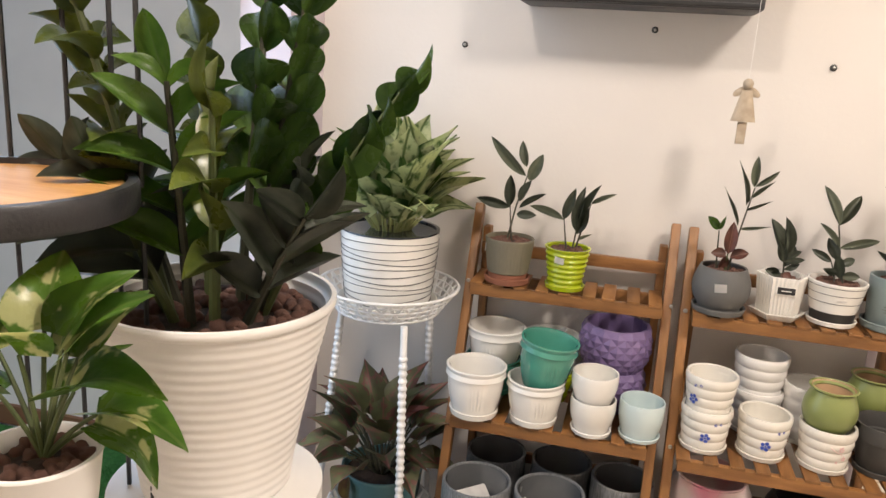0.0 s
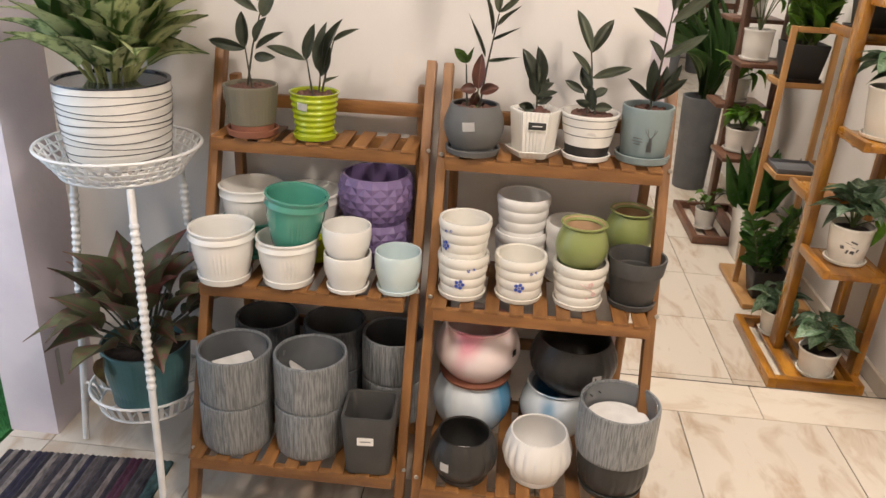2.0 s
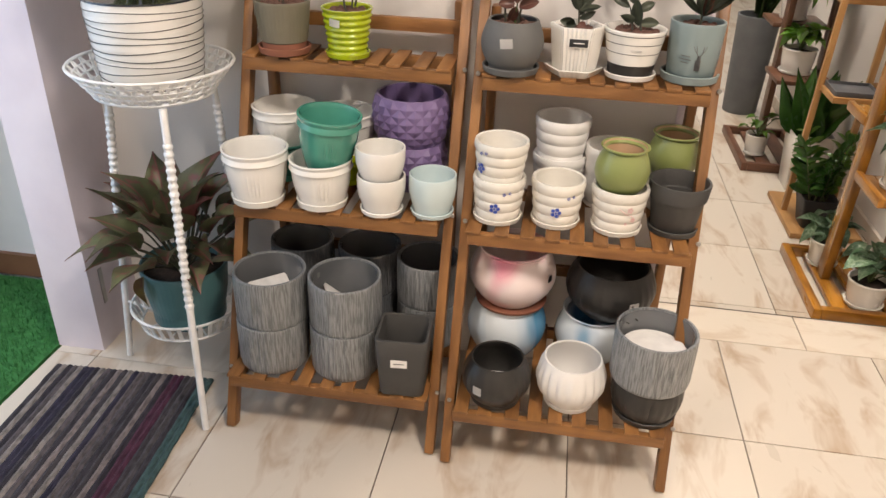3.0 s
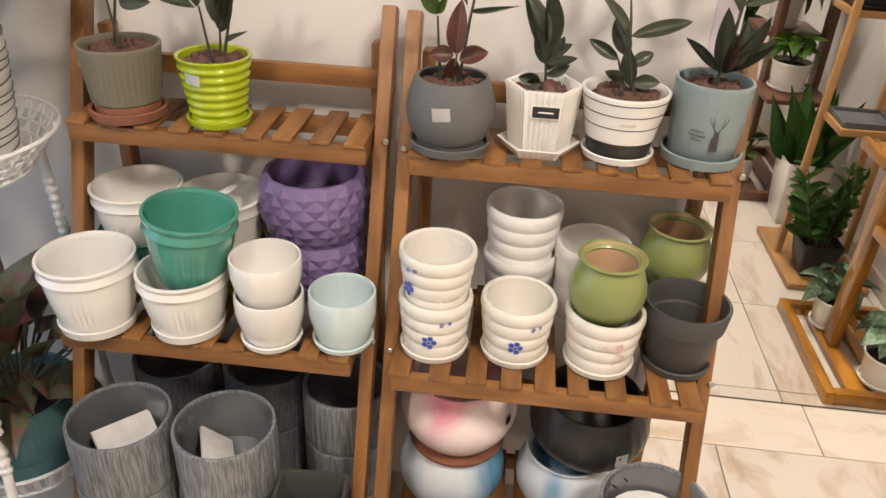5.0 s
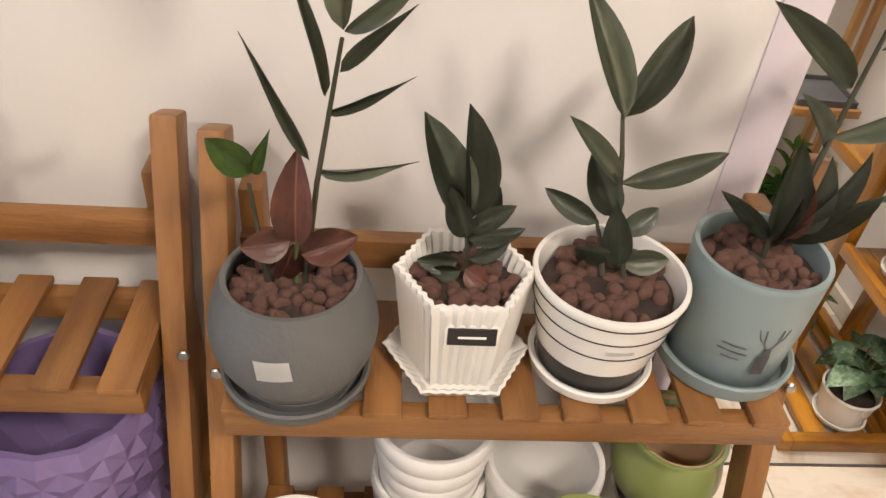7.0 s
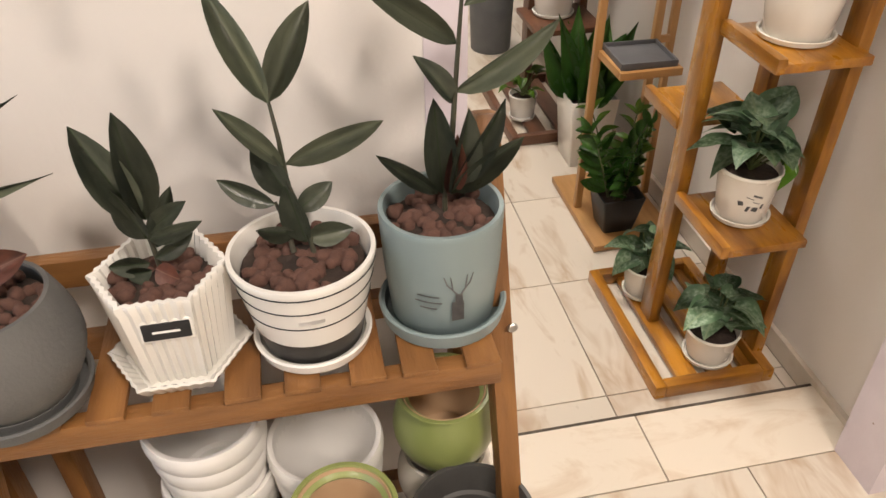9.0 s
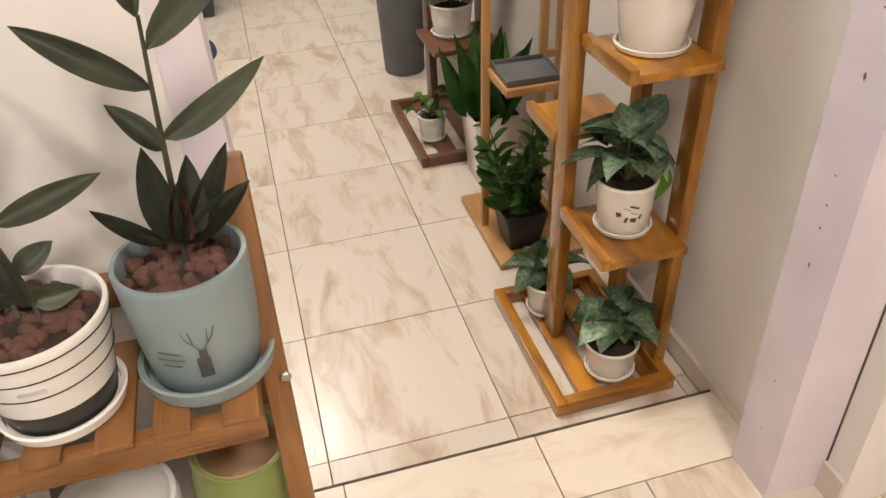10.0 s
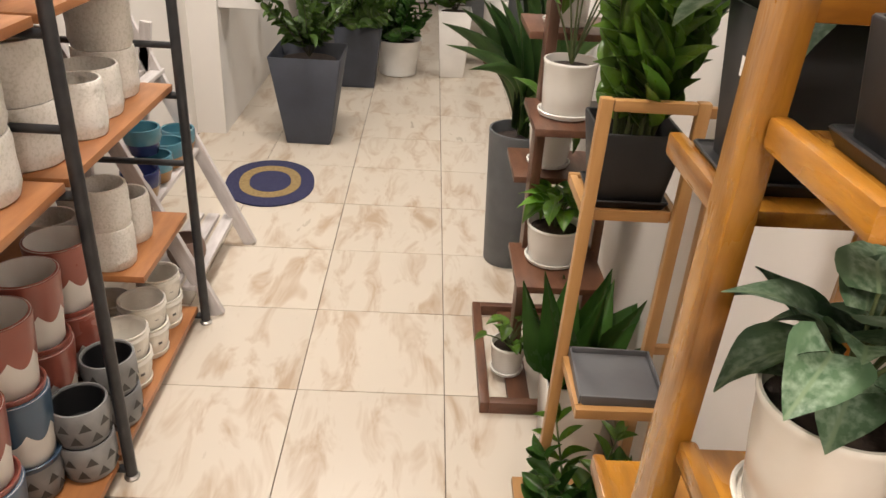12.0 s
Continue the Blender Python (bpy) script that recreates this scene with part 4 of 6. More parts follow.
hive("white ringed pot at the back under another", -0.700, -0.545, S2, 0.046, 0.057, 0.095, M["whitematt"], group="white ringed pots")
hive("white ringed pot stacked at the back", -0.700, -0.545, S2 + 0.082, 0.046, 0.058, 0.100, M["whitematt"], False, group="white ringed pots")
hive("white ringed pot at the back of the shelf", -0.592, -0.552, S2, 0.047, 0.058, 0.125, M["whitematt"], group="white ringed pots")
globe("white round pot under a green one", -0.470, -0.545, S2, 0.040, 0.052, 0.044, 0.072, M["cream"])
gp = globe("moss-green round pot with a bare tan inside at the back", -0.470, -0.545, S2 + 0.072, 0.034, 0.053, 0.041, 0.088, M["greenpot"], mouth=0.007, group="moss-green pots")
part("bare_lining", lathe([(0.02, 0.010), (0.036, 0.016), (0.0465, 0.045), (0.0385, 0.086), (0.0425, 0.0945), (0.0415, 0.0948), (0.0372, 0.086), (0.0450, 0.045), (0.034, 0.018), (0.02, 0.012)], 40), M["tan"], gp, "bare tan clay inside")
dg = pot_thing("dark grey collared ceramic pot on a saucer", -0.465, -0.654, S2)
part("pot_body", lathe(shell([(0.040, 0.006), (0.043, 0.009), (0.052, 0.072), (0.0525, 0.074), (0.0565, 0.076), (0.060, 0.107)], 0.0055), 56), M["charcoal"], dg)
part("saucer", saucer(0.050, 0.014), M["charcoal"], dg)


# ---- small potted plants on the top shelves ----
def sprig(t, stems, leaves, rg, depth=0.012, lean=0.0, z0=9.0, tall=1.0, back=0.0):
    """Stems and leaves given in centimetres across and up, spread a little in depth."""
    rise = lambda h: z0 + (h - z0) * tall if h > z0 else h
    for (a, b, c, d), mk in stems:
        b, d = rise(b), rise(d)
        a, c = a + lean * max(0, b - z0), c + lean * max(0, d - z0)
        y0, y1 = rg.uniform(-.004, .004) + back * max(0, b - z0) / 100, rg.uniform(-.008, .008) + back * max(0, d - z0) / 100
        part("stem", tube([(a / 100, y0, b / 100), ((a * 0.55 + c * 0.45) / 100 + rg.uniform(-.002, .002), (y0 + y1) / 2, (b + d) / 200), (c / 100, y1, d / 100)], 0.0024, 0.0013, 7), M[mk], t)
    for a, b, c, d, w, mk in leaves:
        b, d = rise(b), rise(d)
        a, c, w = a + lean * max(0, b - z0), c + lean * max(0, d - z0), w * 1.04
        y = rg.uniform(-depth, depth) * 0.4 + back * max(0, b - z0) / 100
        dy = rg.uniform(-1, 0.5) * depth + back * (d - b) / 100
        v = Vector(((c - a) / 100, dy, (d - b) / 100))
        leaf(t, (a / 100, y, b / 100), v, v.length * 1.05, w / 100, L[mk], "oval" if w > 1.0 else "lance", rg.choice((0.0, 0.25, 0.25)), up=(rg.uniform(-.3, .3), -1, 0.35), roll=rg.uniform(-16, 16))


rg = random.Random(11)
t = globe("small bronze-leaved zz plant in a grey stickered globe pot", -0.815, -0.588, S3, 0.039, 0.0605, 0.049, 0.094, M["greymatt"], dish=True, name="potted_plant")
part("big_saucer", saucer(0.056, 0.014, -0.0005), M["greymatt"], t)
fill(t, 0.046, 0.089, rg, 0.0062)
patch_on(t, "price_sticker", 0.0598, -97, 0.066, 0.024, 0.018, M["paper"], "white price sticker", 6)
sprig(t, (((.7, 8, 3.5, 25.8), "stemdark"), ((-1.5, 8, -2.2, 17), "stemdark"), ((.3, 8, .4, 12.5), "stem")),
      ((3.5, 25.8, 3.4, 31.5, 1.7, "zzmid"), (3.6, 26, 7.7, 29.2, 1.1, "zzmid"), (3.3, 23.6, 7.4, 27.3, .9, "zzmid"), (2.5, 21.2, 7.5, 23.6, .65, "zzmid"),
       (1.9, 17.6, 7.9, 18.7, .75, "zzmid"), (2.4, 22.3, .5, 30.5, .75, "zzmid"), (1.4, 18.2, -2.1, 25.1, .75, "zzmid"), (-2.2, 17, -4.6, 19.3, 2.0, "zz"), (-2.1, 17, -1, 19.8, .95, "zz")), rg, tall=1.10)
sprig(t, (), ((.4, 12.5, .6, 18.7, 2.6, "red"), (0, 12.5, -3.0, 12.6, 2.2, "red"), (.8, 12, 4.4, 13.3, 2.4, "red"), (.2, 12, -.8, 9.4, 1.9, "red")), rg, 0.02, tall=1.10)

t = thing("potted_plant", "dark zz cutting in a white hexagonal pot with black plate", "potted plant", (-0.693, -0.568, S3))
hexw = lambda c: (lambda a, i, r, z: r * (math.cos(math.pi / 6) / math.cos((a % (math.pi / 3)) - math.pi / 6)) + c * 0.0011 * math.cos(a * 36))
part("pot_body", lathe(shell([(0.0405, 0.008), (0.042, 0.011), (0.050, 0.085), (0.0525, 0.093)], 0.006), 144, hexw(1)), M["white"], t)
part("saucer", lathe([(0.046, 0), (0.050, 0.004), (0.058, 0.015), (0.0555, 0.016), (0.046, 0.008), (0.02, 0.008)], 144, hexw(0.6)), M["white"], t, "white wavy-edged saucer")
fill(t, 0.040, 0.083, rg, 0.0065)
pl = part("name_plate", boxm(-0.0175, 0.0175, -0.0012, 0.0012, -0.0072, 0.0072, 0.001), M["black"], t, "black plate in a white frame", at=pose(0.004, -0.0440, 0.068, -7, 0, 0))
part("plate_frame", boxm(-0.0195, 0.0195, -0.0006, 0.0012, -0.0092, 0.0092, 0.0008), M["white"], pl, at=pose(0, 0.0008, 0))
part("plate_line", boxm(-0.010, 0.010, -0.0003, 0.0003, -0.0009, 0.0009), M["paper"], pl, "small pale lettering too fine to read", at=pose(0, -0.0013, 0))
sprig(t, (((.2, 8, .5, 15), "stemdark"),),
      ((.3, 13.5, -.9, 21.3, 2.9, "zzdark"), (.8, 13.5, 2.2, 21.8, 2.7, "zzdark"), (.5, 12.5, 4, 14.7, 1.5, "zzdark"), (.5, 12, 4.6, 13.2, 1.3, "zzdark"), (.6, 11, 3.2, 15.6, 1.7, "zzdark"), (.3, 12.0, -.2, 16.5, 1.8, "zzdark"),
       (.3, 10.5, 3.6, 12, 1.3, "zzdark"), (-.5, 9.6, -3.3, 9.8, 1.7, "zzdark"), (0, 9.6, 1.4, 8.9, 1.8, "red"), (-.3, 9.5, -2.6, 8.9, 1.5, "zzdark")), rg, lean=-0.20, tall=0.96, back=0.12)

t = thing("potted_plant", "small zz plant in a black-lined white pot with black foot", "potted plant", (-0.585, -0.567, S3))
rb = lambda z: 0.0415 + (z - 0.006) / 0.086 * 0.0168
part("pot_body", lathe(shell([(rb(0.032), 0.032), (rb(0.05), 0.05), (rb(0.075), 0.075), (rb(0.09), 0.090), (rb(0.092) + 0.0006, 0.094)], 0.005), 56), M["white"], t)
part("foot_band", lathe([(0.038, 0.006), (rb(0.008), 0.009), (rb(0.031), 0.0315), (0.03, 0.0315)], 56), M["blackglaze"], t, "matt black foot")
part("saucer", saucer(0.050, 0.012), M["white"], t)
for z, c in ((0.088, 0), (0.072, 4), (0.054, 9)):
    part("painted_line", hoop(rb(z) + 0.0002, z, 0.0006, 56), M["black"], t)
patch_on(t, "leaf_scrap", 0.052, -88, 0.062, 0.020, 0.004, M["paper"])
fill(t, 0.049, 0.085, rg, 0.0068)
sprig(t, (((1.0, 8.5, .7, 14.5), "stemdark"), ((.7, 14.5, 1.2, 19.6), "stemdark"), ((-.6, 9, -.8, 12.5), "stemdark")),
      ((1.2, 19.6, -.7, 27, 2.1, "zzmid"), (1.3, 19.6, 6, 25.7, 2.4, "zzmid"), (.8, 15.3, -2.5, 19.6, 1.5, "zzmid"), (.9, 15.2, 8.7, 17.1, 1.9, "zzmid"), (.5, 13, -1, 17, 2.3, "zzdark"),
       (-.8, 12.5, -4.3, 14.4, 1.6, "zzdark"), (.7, 12, 3.9, 13.6, 1.8, "zzdark"), (.8, 10, 4.4, 10.5, 1.9, "zzmid"), (0, 10.5, -2.6, 11.3, 1.5, "zzdark"), (.6, 9.6, .5, 14, 2.1, "zzdark")), rg, lean=-0.18, tall=1.08, back=0.30)

t = thing("potted_plant", "tall zz cutting in a grey-blue pot with faded stag print", "potted plant", (-0.471, -0.556, S3))
part("pot_body", lathe(shell([(0.042, 0.007), (0.0445, 0.010), (0.049, 0.06), (0.051, 0.108), (0.0512, 0.112)], 0.005), 64), M["deerblue"], t)
part("saucer", saucer(0.056, 0.017), M["deerblue"], t)
fill(t, 0.045, 0.100, rg, 0.0070)
a0 = -86
patch_on(t, "stag_print", 0.0483, a0, 0.040, 0.010, 0.020, M["inkgrey"], "faded grey stag's head print", r2=0.0487)
patch_on(t, "stag_print", 0.0488, a0 + 1, 0.052, 0.006, 0.012, M["inkgrey"])
for sg in (-1, 1):
    part("antler_print", tube([on_side(0.0490, a0 + 1 + sg * k, z).translation for k, z in ((2, 0.058), (6, 0.063), (11, 0.068), (14, 0.076))], 0.0008, 0.0005, 5), M["inkgrey"], t)
    part("antler_print", tube([on_side(0.0492, a0 + 1 + sg * k, z).translation for k, z in ((6, 0.063), (7, 0.070), (8, 0.076))], 0.0007, 0.0005, 5), M["inkgrey"], t)
for z, wd in ((0.056, 0.018), (0.050, 0.022), (0.044, 0.014)):
    patch_on(t, "faded_line", 0.0487, a0 - 28, z, wd, 0.0014, M["inkgrey"], spin=-4)
sprig(t, (((.4, 10, .8, 16), "stemdark"), ((.8, 16, 1.5, 28), "stemdark")),
      ((1.4, 28, -1, 35, 1.8, "zzmid"), (1.5, 28, 3, 35.5, 1.7, "zzmid"), (1.5, 26, 9, 32, 2.2, "zzmid"), (1.2, 23.3, -5.7, 28, 1.9, "zzmid"), (1.0, 20, 8.5, 24.4, 1.9, "zzmid"), (.9, 19.3, -1.7, 23, 1.6, "zzdark"),
       (-.3, 12.4, -4.8, 15.8, 1.3, "zzdark"), (.2, 12, -.5, 19.3, 2.5, "zzdark"), (.8, 12, 2.4, 18.4, 2.4, "zzdark"), (.8, 12.4, 6, 16.4, 1.9, "zzdark"), (1.0, 12.5, 5, 18.8, 1.9, "zzdark"), (.7, 12, 1.2, 16.8, 1.7, "red")), rg, lean=0.02, z0=11.0, tall=1.08)

t = thing("potted_plant", "young zz plant in a ringed lime-green pot with a price sticker", "potted plant", (-1.149, -0.566, S3))
n = 56
part("pot_body", lathe(shell([(0.036, 0.006)] + [(0.0375 + 0.0125 * k / n + 0.0016 * math.sin(math.pi * 14 * k / n), 0.007 + 0.086 * k / n) for k in range(n + 1)] + [(0.052, 0.097)], 0.0045, plain=True), 56), M["lime"], t)
part("saucer", saucer(0.046, 0.012), M["lime"], t)
patch_on(t, "price_sticker", 0.0492, -105, 0.075, 0.022, 0.015, M["paper"], "white price sticker", -6, r2=0.0505)
fill(t, 0.045, 0.088, rg, 0.0064)
sprig(t, (((-.4, 9, -2.3, 16), "stemdark"), ((.9, 9, .9, 14), "stemdark"), ((1.6, 10, 3, 20), "stemdark")),
      ((-2.3, 16, -10.0, 18.3, 1.9, "zzmid"), (-2.3, 16, -1, 23, 2.2, "zzdark"), (.9, 13.5, .6, 23.5, 2.4, "zzdark"), (1.6, 14, 3.5, 24.5, 2.2, "zzdark"), (3, 20, 7.7, 23, 1.1, "zzmid"), (1.6, 11.6, 4.5, 13.2, .7, "zzmid"), (1.2, 13, 2.6, 19, 2.1, "zzdark")), rg, lean=0.10)

t = thing("potted_plant", "young zz plant in an olive-grey fluted pot on a terracotta foot", "potted plant", (-1.282, -0.570, S3))
part("pot_body", lathe(shell([(0.046, 0.026), (0.048, 0.028), (0.053, 0.07), (0.056, 0.100), (0.0565, 0.104)], 0.005), 160, grooved(40, 0.0012, 0.03, 0.090)), M["olive"], t)
part("foot", lathe([(0.040, 0.004), (0.044, 0.006), (0.0455, 0.0255), (0.02, 0.0255)], 48), M["terracotta"], t, "terracotta-red foot")
part("saucer", saucer(0.054, 0.016), M["terracotta"], t, "terracotta-red saucer")
patch_on(t, "price_sticker", 0.0545, -162, 0.082, 0.014, 0.020, M["paper"], "white price sticker")
fill(t, 0.050, 0.095, rg, 0.0066)
sprig(t, (((-.7, 10, 2.9, 26), "stemdark"), ((.4, 10, -.6, 18), "stemdark")),
      ((2.5, 25, -6.0, 33, 2.4, "zzmid"), (2.4, 27, .8, 32.6, 2.0, "zzmid"), (3.2, 24, 5.8, 30, 2.7, "zzmid"), (-.7, 17.8, -1, 24.6, 2.5, "zzdark"), (-.7, 17.5, -8.4, 19, 2.2, "zzdark"), (1.5, 17.6, 7, 21.5, 1.4, "zzdark"), (1, 16, 5.4, 16.4, 2.0, "zzdark"), (1.4, 19, 3.4, 24, 2.0, "zzdark")), rg)


# ---- white wire stand with two plants ----
SX, SY = -1.549, -0.630
ws = thing("wire_plant_stand", "white wire plant stand with two baskets on three beaded legs", "plant stand", (SX, SY, F))


def basket(parent, r0, r1, z0, z1, rows, n, name):
    hoops = bmesh.new()
    for k in range(rows + 1):
        u = k / rows
        hoop(r0 + (r1 - r0) * u, z0 + (z1 - z0) * u, 0.0035 if k in (0, rows) else 0.0022, 56, bm=hoops)
    b = part(name, hoops, M["whitewire"], parent)
    for k in range(n):
        a = k * math.tau / n
        for sk in ((-1, 1) if rows > 2 else (0,)):
            d = sk * math.tau / n
            p = (r0 * math.cos(a), r0 * math.sin(a), z0)
            q = (r1 * math.cos(a + d), r1 * math.sin(a + d), z1)
            if rows > 2:
                bar("strap", p, q, 0.007, 0.0018, M["whitewire"], b, 0.0, side=(-math.sin(a), math.cos(a), 0))
            else:
                bar("strap", p, q, 0.009, 0.0025, M["whitewire"], b, 0.0, side=(-math.sin(a), math.cos(a), 0))
    for k in range(4):
        a = k * math.pi / 4
        part("base_wire", tube([(-r0 * math.cos(a), -r0 * math.sin(a), z0), (r0 * math.cos(a), r0 * math.sin(a), z0)], 0.0022, seg=6), M["whitewire"], b)
    return b


basket(ws, 0.122, 0.164, 0.716, 0.772, 4, 30, "upper_basket")
basket(ws, 0.112, 0.130, 0.150, 0.195, 1, 34, "lower_basket")
for tx, ty, fx, fy in ((0.078, -0.122, 0.124, -0.226), (-0.118, 0.012, -0.182, -0.004), (0.070, 0.120, 0.085, 0.160)):
    top, foot = Vector((tx, ty, 0.717)), Vector((fx, fy, 0.004))
    leg = part("leg", tube([foot, foot.lerp(top, 0.5), top], 0.0078, seg=10), M["whitewire"], ws)
    bm = bmesh.new()
    for k in range(22):
        u = 0.42 + 0.50 * k / 22
        bmesh.ops.create_icosphere(bm, subdivisions=2, radius=0.0105, matrix=Matrix.LocRotScale(foot.lerp(top, u), None, (1, 1, 0.85)))
    part("beading", bm, M["whitewire"], leg, "beaded upper half of the leg")
    u = 0.23
    c = foot.lerp(top, u)
    part("stay", tube([c, (c.x * 0.55, c.y * 0.55, 0.150)], 0.004, seg=6), M["whitewire"], leg)

rg = random.Random(21)
t = thing("potted_plant", "cream-patterned aglaonema in a white pot with thin black rings", "potted plant", (SX - 0.006, SY + 0.012, F + 0.7195))
part("saucer", saucer(0.118, 0.016), M["white"], t)
rb = lambda z: 0.097 + 0.016 * min(1, z / 0.15) ** 0.7
zs = [0.006 + 0.174 * k / 40 for k in range(41)]
part("pot_body", lathe(shell([(0.094, 0.006)] + [(rb(z) + 0.0012 * abs(math.sin(z * 180)), z) for z in zs], 0.006), 64), M["white"], t)
part("rim_band", lathe([(0.1075, 0.1816), (0.1150, 0.1816), (0.1150, 0.1855), (0.1065, 0.1855), (0.104, 0.160), (0.1062, 0.160)], 64), M["darkrim"], t, "dark glazed rim")
for k in range(11):
    z = 0.018 + 0.0148 * k
    bm = hoop(rb(z) + 0.0014, z, 0.0008, 64)
    for v in bm.verts:
        v.co.z += 0.003 * math.sin(math.atan2(v.co.y, v.co.x) * 2 + k * 1.7)
    part("painted_line", bm, M["black"], t)
fill(t, 0.102, 0.167, rg, pebbled=False)
for i in range(46):
    az = i * 137.5 + rg.uniform(-12, 12)
    u = i / 45
    el = 86 - 62 * u ** 0.9 + rg.uniform(-7, 7)
    d = spread(az, el)
    b = Vector((0.035 * math.cos(radians(az)), 0.035 * math.sin(radians(az)), 0.170))
    pts = arc(b, d + Vector((0, 0, 0.9)), 0.05 + 0.075 * (1 - u), 0.3, 4)
    st = part("stalk", tube(pts, 0.0035, 0.002, 6), M["stempale"], t)
    e, dd = along(pts, 1.0)
    s = rg.uniform(0.8, 1.15)
    leaf(st, e, d + Vector((0, 0, 0.20)), 0.158 * s, 0.112 * s, L["aglao"], "lance", rg.choice((0.25, 0.5, 0.75)), roll=rg.uniform(-30, 30))

t = thing("potted_plant", "dark red and green aglaonema in a petrol-blue ribbed pot", "potted plant", (SX + 0.005, SY - 0.005, F + 0.1535))
part("pot_body", lathe(shell([(0.076, 0), (0.079, 0.004), (0.094, 0.08), (0.100, 0.142), (0.1005, 0.149)], 0.006), 150, grooved(50, 0.0014, 0.01, 0.126)), M["tealmatt"], t)
fill(t, 0.092, 0.132, rg, pebbled=False)
for i in range(38):
    az = i * 137.5 + rg.uniform(-12, 12)
    u = i / 37
    el = 76 - 66 * u ** 0.8 + rg.uniform(-8, 8)
    d = spread(az, el)
    pts = arc((0.02 * math.cos(radians(az)), 0.02 * math.sin(radians(az)), 0.134), d + Vector((0, 0, 0.9)), 0.09 + 0.06 * (1 - u), 0.5, 4)
    st = part("stalk", tube(pts, 0.003, 0.002, 6), M["stemdark"], t)
    e, dd = along(pts, 1.0)
    s = rg.uniform(0.8, 1.15)
    mk = "pinkleaf" if i in (5, 19) else "aglaored"
    if e.y + d.y * 0.15 > 0.17:
        s *= 0.5
    leaf(st, e, d + Vector((0, 0, 0.1)), 0.14 * s, 0.084 * s, L[mk], "lance", rg.choice((0.25, 0.5, 0.75)), roll=rg.uniform(-25, 25))
leaf(t, (-0.055, -0.085, 0.150), (-0.05, -0.12, -1), 0.085, 0.040, L["yellowleaf"], "lance", 0.25, up=(-0.4, -1, 0))

# door mat
mat_t = thing("door_mat", "striped woven rag rug in grey, purple and cream by the door", "door mat", (-1.665, -1.06, F + 0.001), turn=3)
cols = ((0.045, 0.040, 0.050), (0.25, 0.22, 0.20), (0.035, 0.030, 0.040), (0.10, 0.085, 0.09), (0.030, 0.026, 0.050), (0.22, 0.18, 0.17), (0.055, 0.048, 0.055), (0.12, 0.10, 0.10), (0.040, 0.035, 0.045), (0.075, 0.02, 0.045), (0.08, 0.07, 0.075), (0.05, 0.10, 0.10))
mats = [mat("rag_stripe", c, tuple(v * 0.5 for v in c), 120, 0.95, 0.9, 260, stretch=(1, 0.35, 1)) for c in cols]
order = (0, 1, 2, 3, 1, 4, 4, 2, 1, 3, 0, 5, 6, 1, 4, 7, 3, 8, 6, 5, 2, 9, 9, 6, 10, 8, 11, 11)
wst = 0.405 / len(order)
for i, k in enumerate(order):
    bm = bmesh.new()
    seg = 40
    rows = []
    for j in range(seg + 1):
        y = -0.36 + 0.72 * j / seg
        e = 0.012 if j in (0, seg) else 0
        x0 = -0.2025 + i * wst
        jit = rg.uniform(-.0012, .0012)
        rows.append([bm.verts.new((x0 + jit, y, 0.0005)), bm.verts.new((x0 + jit, y, 0.006)), bm.verts.new((x0 + wst / 2, y, 0.0095 + rg.uniform(-.0012, .0012))), bm.verts.new((x0 + wst + jit, y, 0.006)), bm.verts.new((x0 + wst + jit, y, 0.0005))])
    for a, b in zip(rows, rows[1:]):
        for q in range(4):
            bm.faces.new((a[q], a[q + 1], b[q + 1], b[q]))
    part("stripe", bm, mats[k], mat_t)

# ---- plants by the entrance ----
GROUP_AT = Vector((-0.012, -0.012, 0.015))
ws2 = thing("wire_shelf", "black wire shelf with a round pine top", "wire shelf", (-1.585, -1.72, F))
part("top", lathe([(0.02, 1.125), (0.128, 1.125), (0.130, 1.128), (0.130, 1.140), (0.128, 1.142), (0.02, 1.142)], 56), M["tabletop"], ws2, "round light pine top")
part("rim", lathe([(0.131, 1.120), (0.140, 1.120), (0.142, 1.124), (0.142, 1.144), (0.140, 1.148), (0.131, 1.148), (0.131, 1.120)], 56, cap=False), M["blackmetal"], ws2, "black metal rim")
for a in range(0, 360, 24):
    c, s = math.cos(radians(a)), math.sin(radians(a))
    if 40 < a < 200:
        part("rod", tube([(0.146 * c, 0.146 * s, -0.015), (0.146 * c, 0.146 * s, 1.62)], 0.0026, seg=6), M["blackmetal"], ws2)
for z in (0.02, 0.55, 1.62):
    part("ring", hoop(0.146, z, 0.0045), M["blackmetal"], ws2)

st = thing("plant_stool", "round pinkish-white plant stool", "stool", (-1.455, -1.532, F - 0.015))
part("seat", lathe([(0.02, 0.755), (0.116, 0.755), (0.124, 0.762), (0.124, 0.785), (0.116, 0.790), (0.02, 0.790)], 48), M["whitematt"], st)
for a in (45, 135, 225, 315):
    part("leg", tube([(0.10 * math.cos(radians(a)), 0.10 * math.sin(radians(a)), 0), (0.085 * math.cos(radians(a)), 0.085 * math.sin(radians(a)), 0.756)], 0.012, seg=10), M["whitematt"], st)
rg = random.Random(5)
t = thing("potted_plant", "large zz plant with long leafy stems in a white ringed pot", "potted plant", (-1.455, -1.532, F + 0.7755))
n = 90
part("pot_body", lathe(shell([(0.083, 0)] + [(0.086 + 0.047 * (k / n) ** 1.25 + 0.0006 * math.sin(k * 1.3) + (0.003 if k > 86 else 0), 0.004 + 0.225 * k / n) for k in range(n + 1)], 0.007), 72), M["whitematt"], t)
fill(t, 0.122, 0.206, rg, 0.0095)
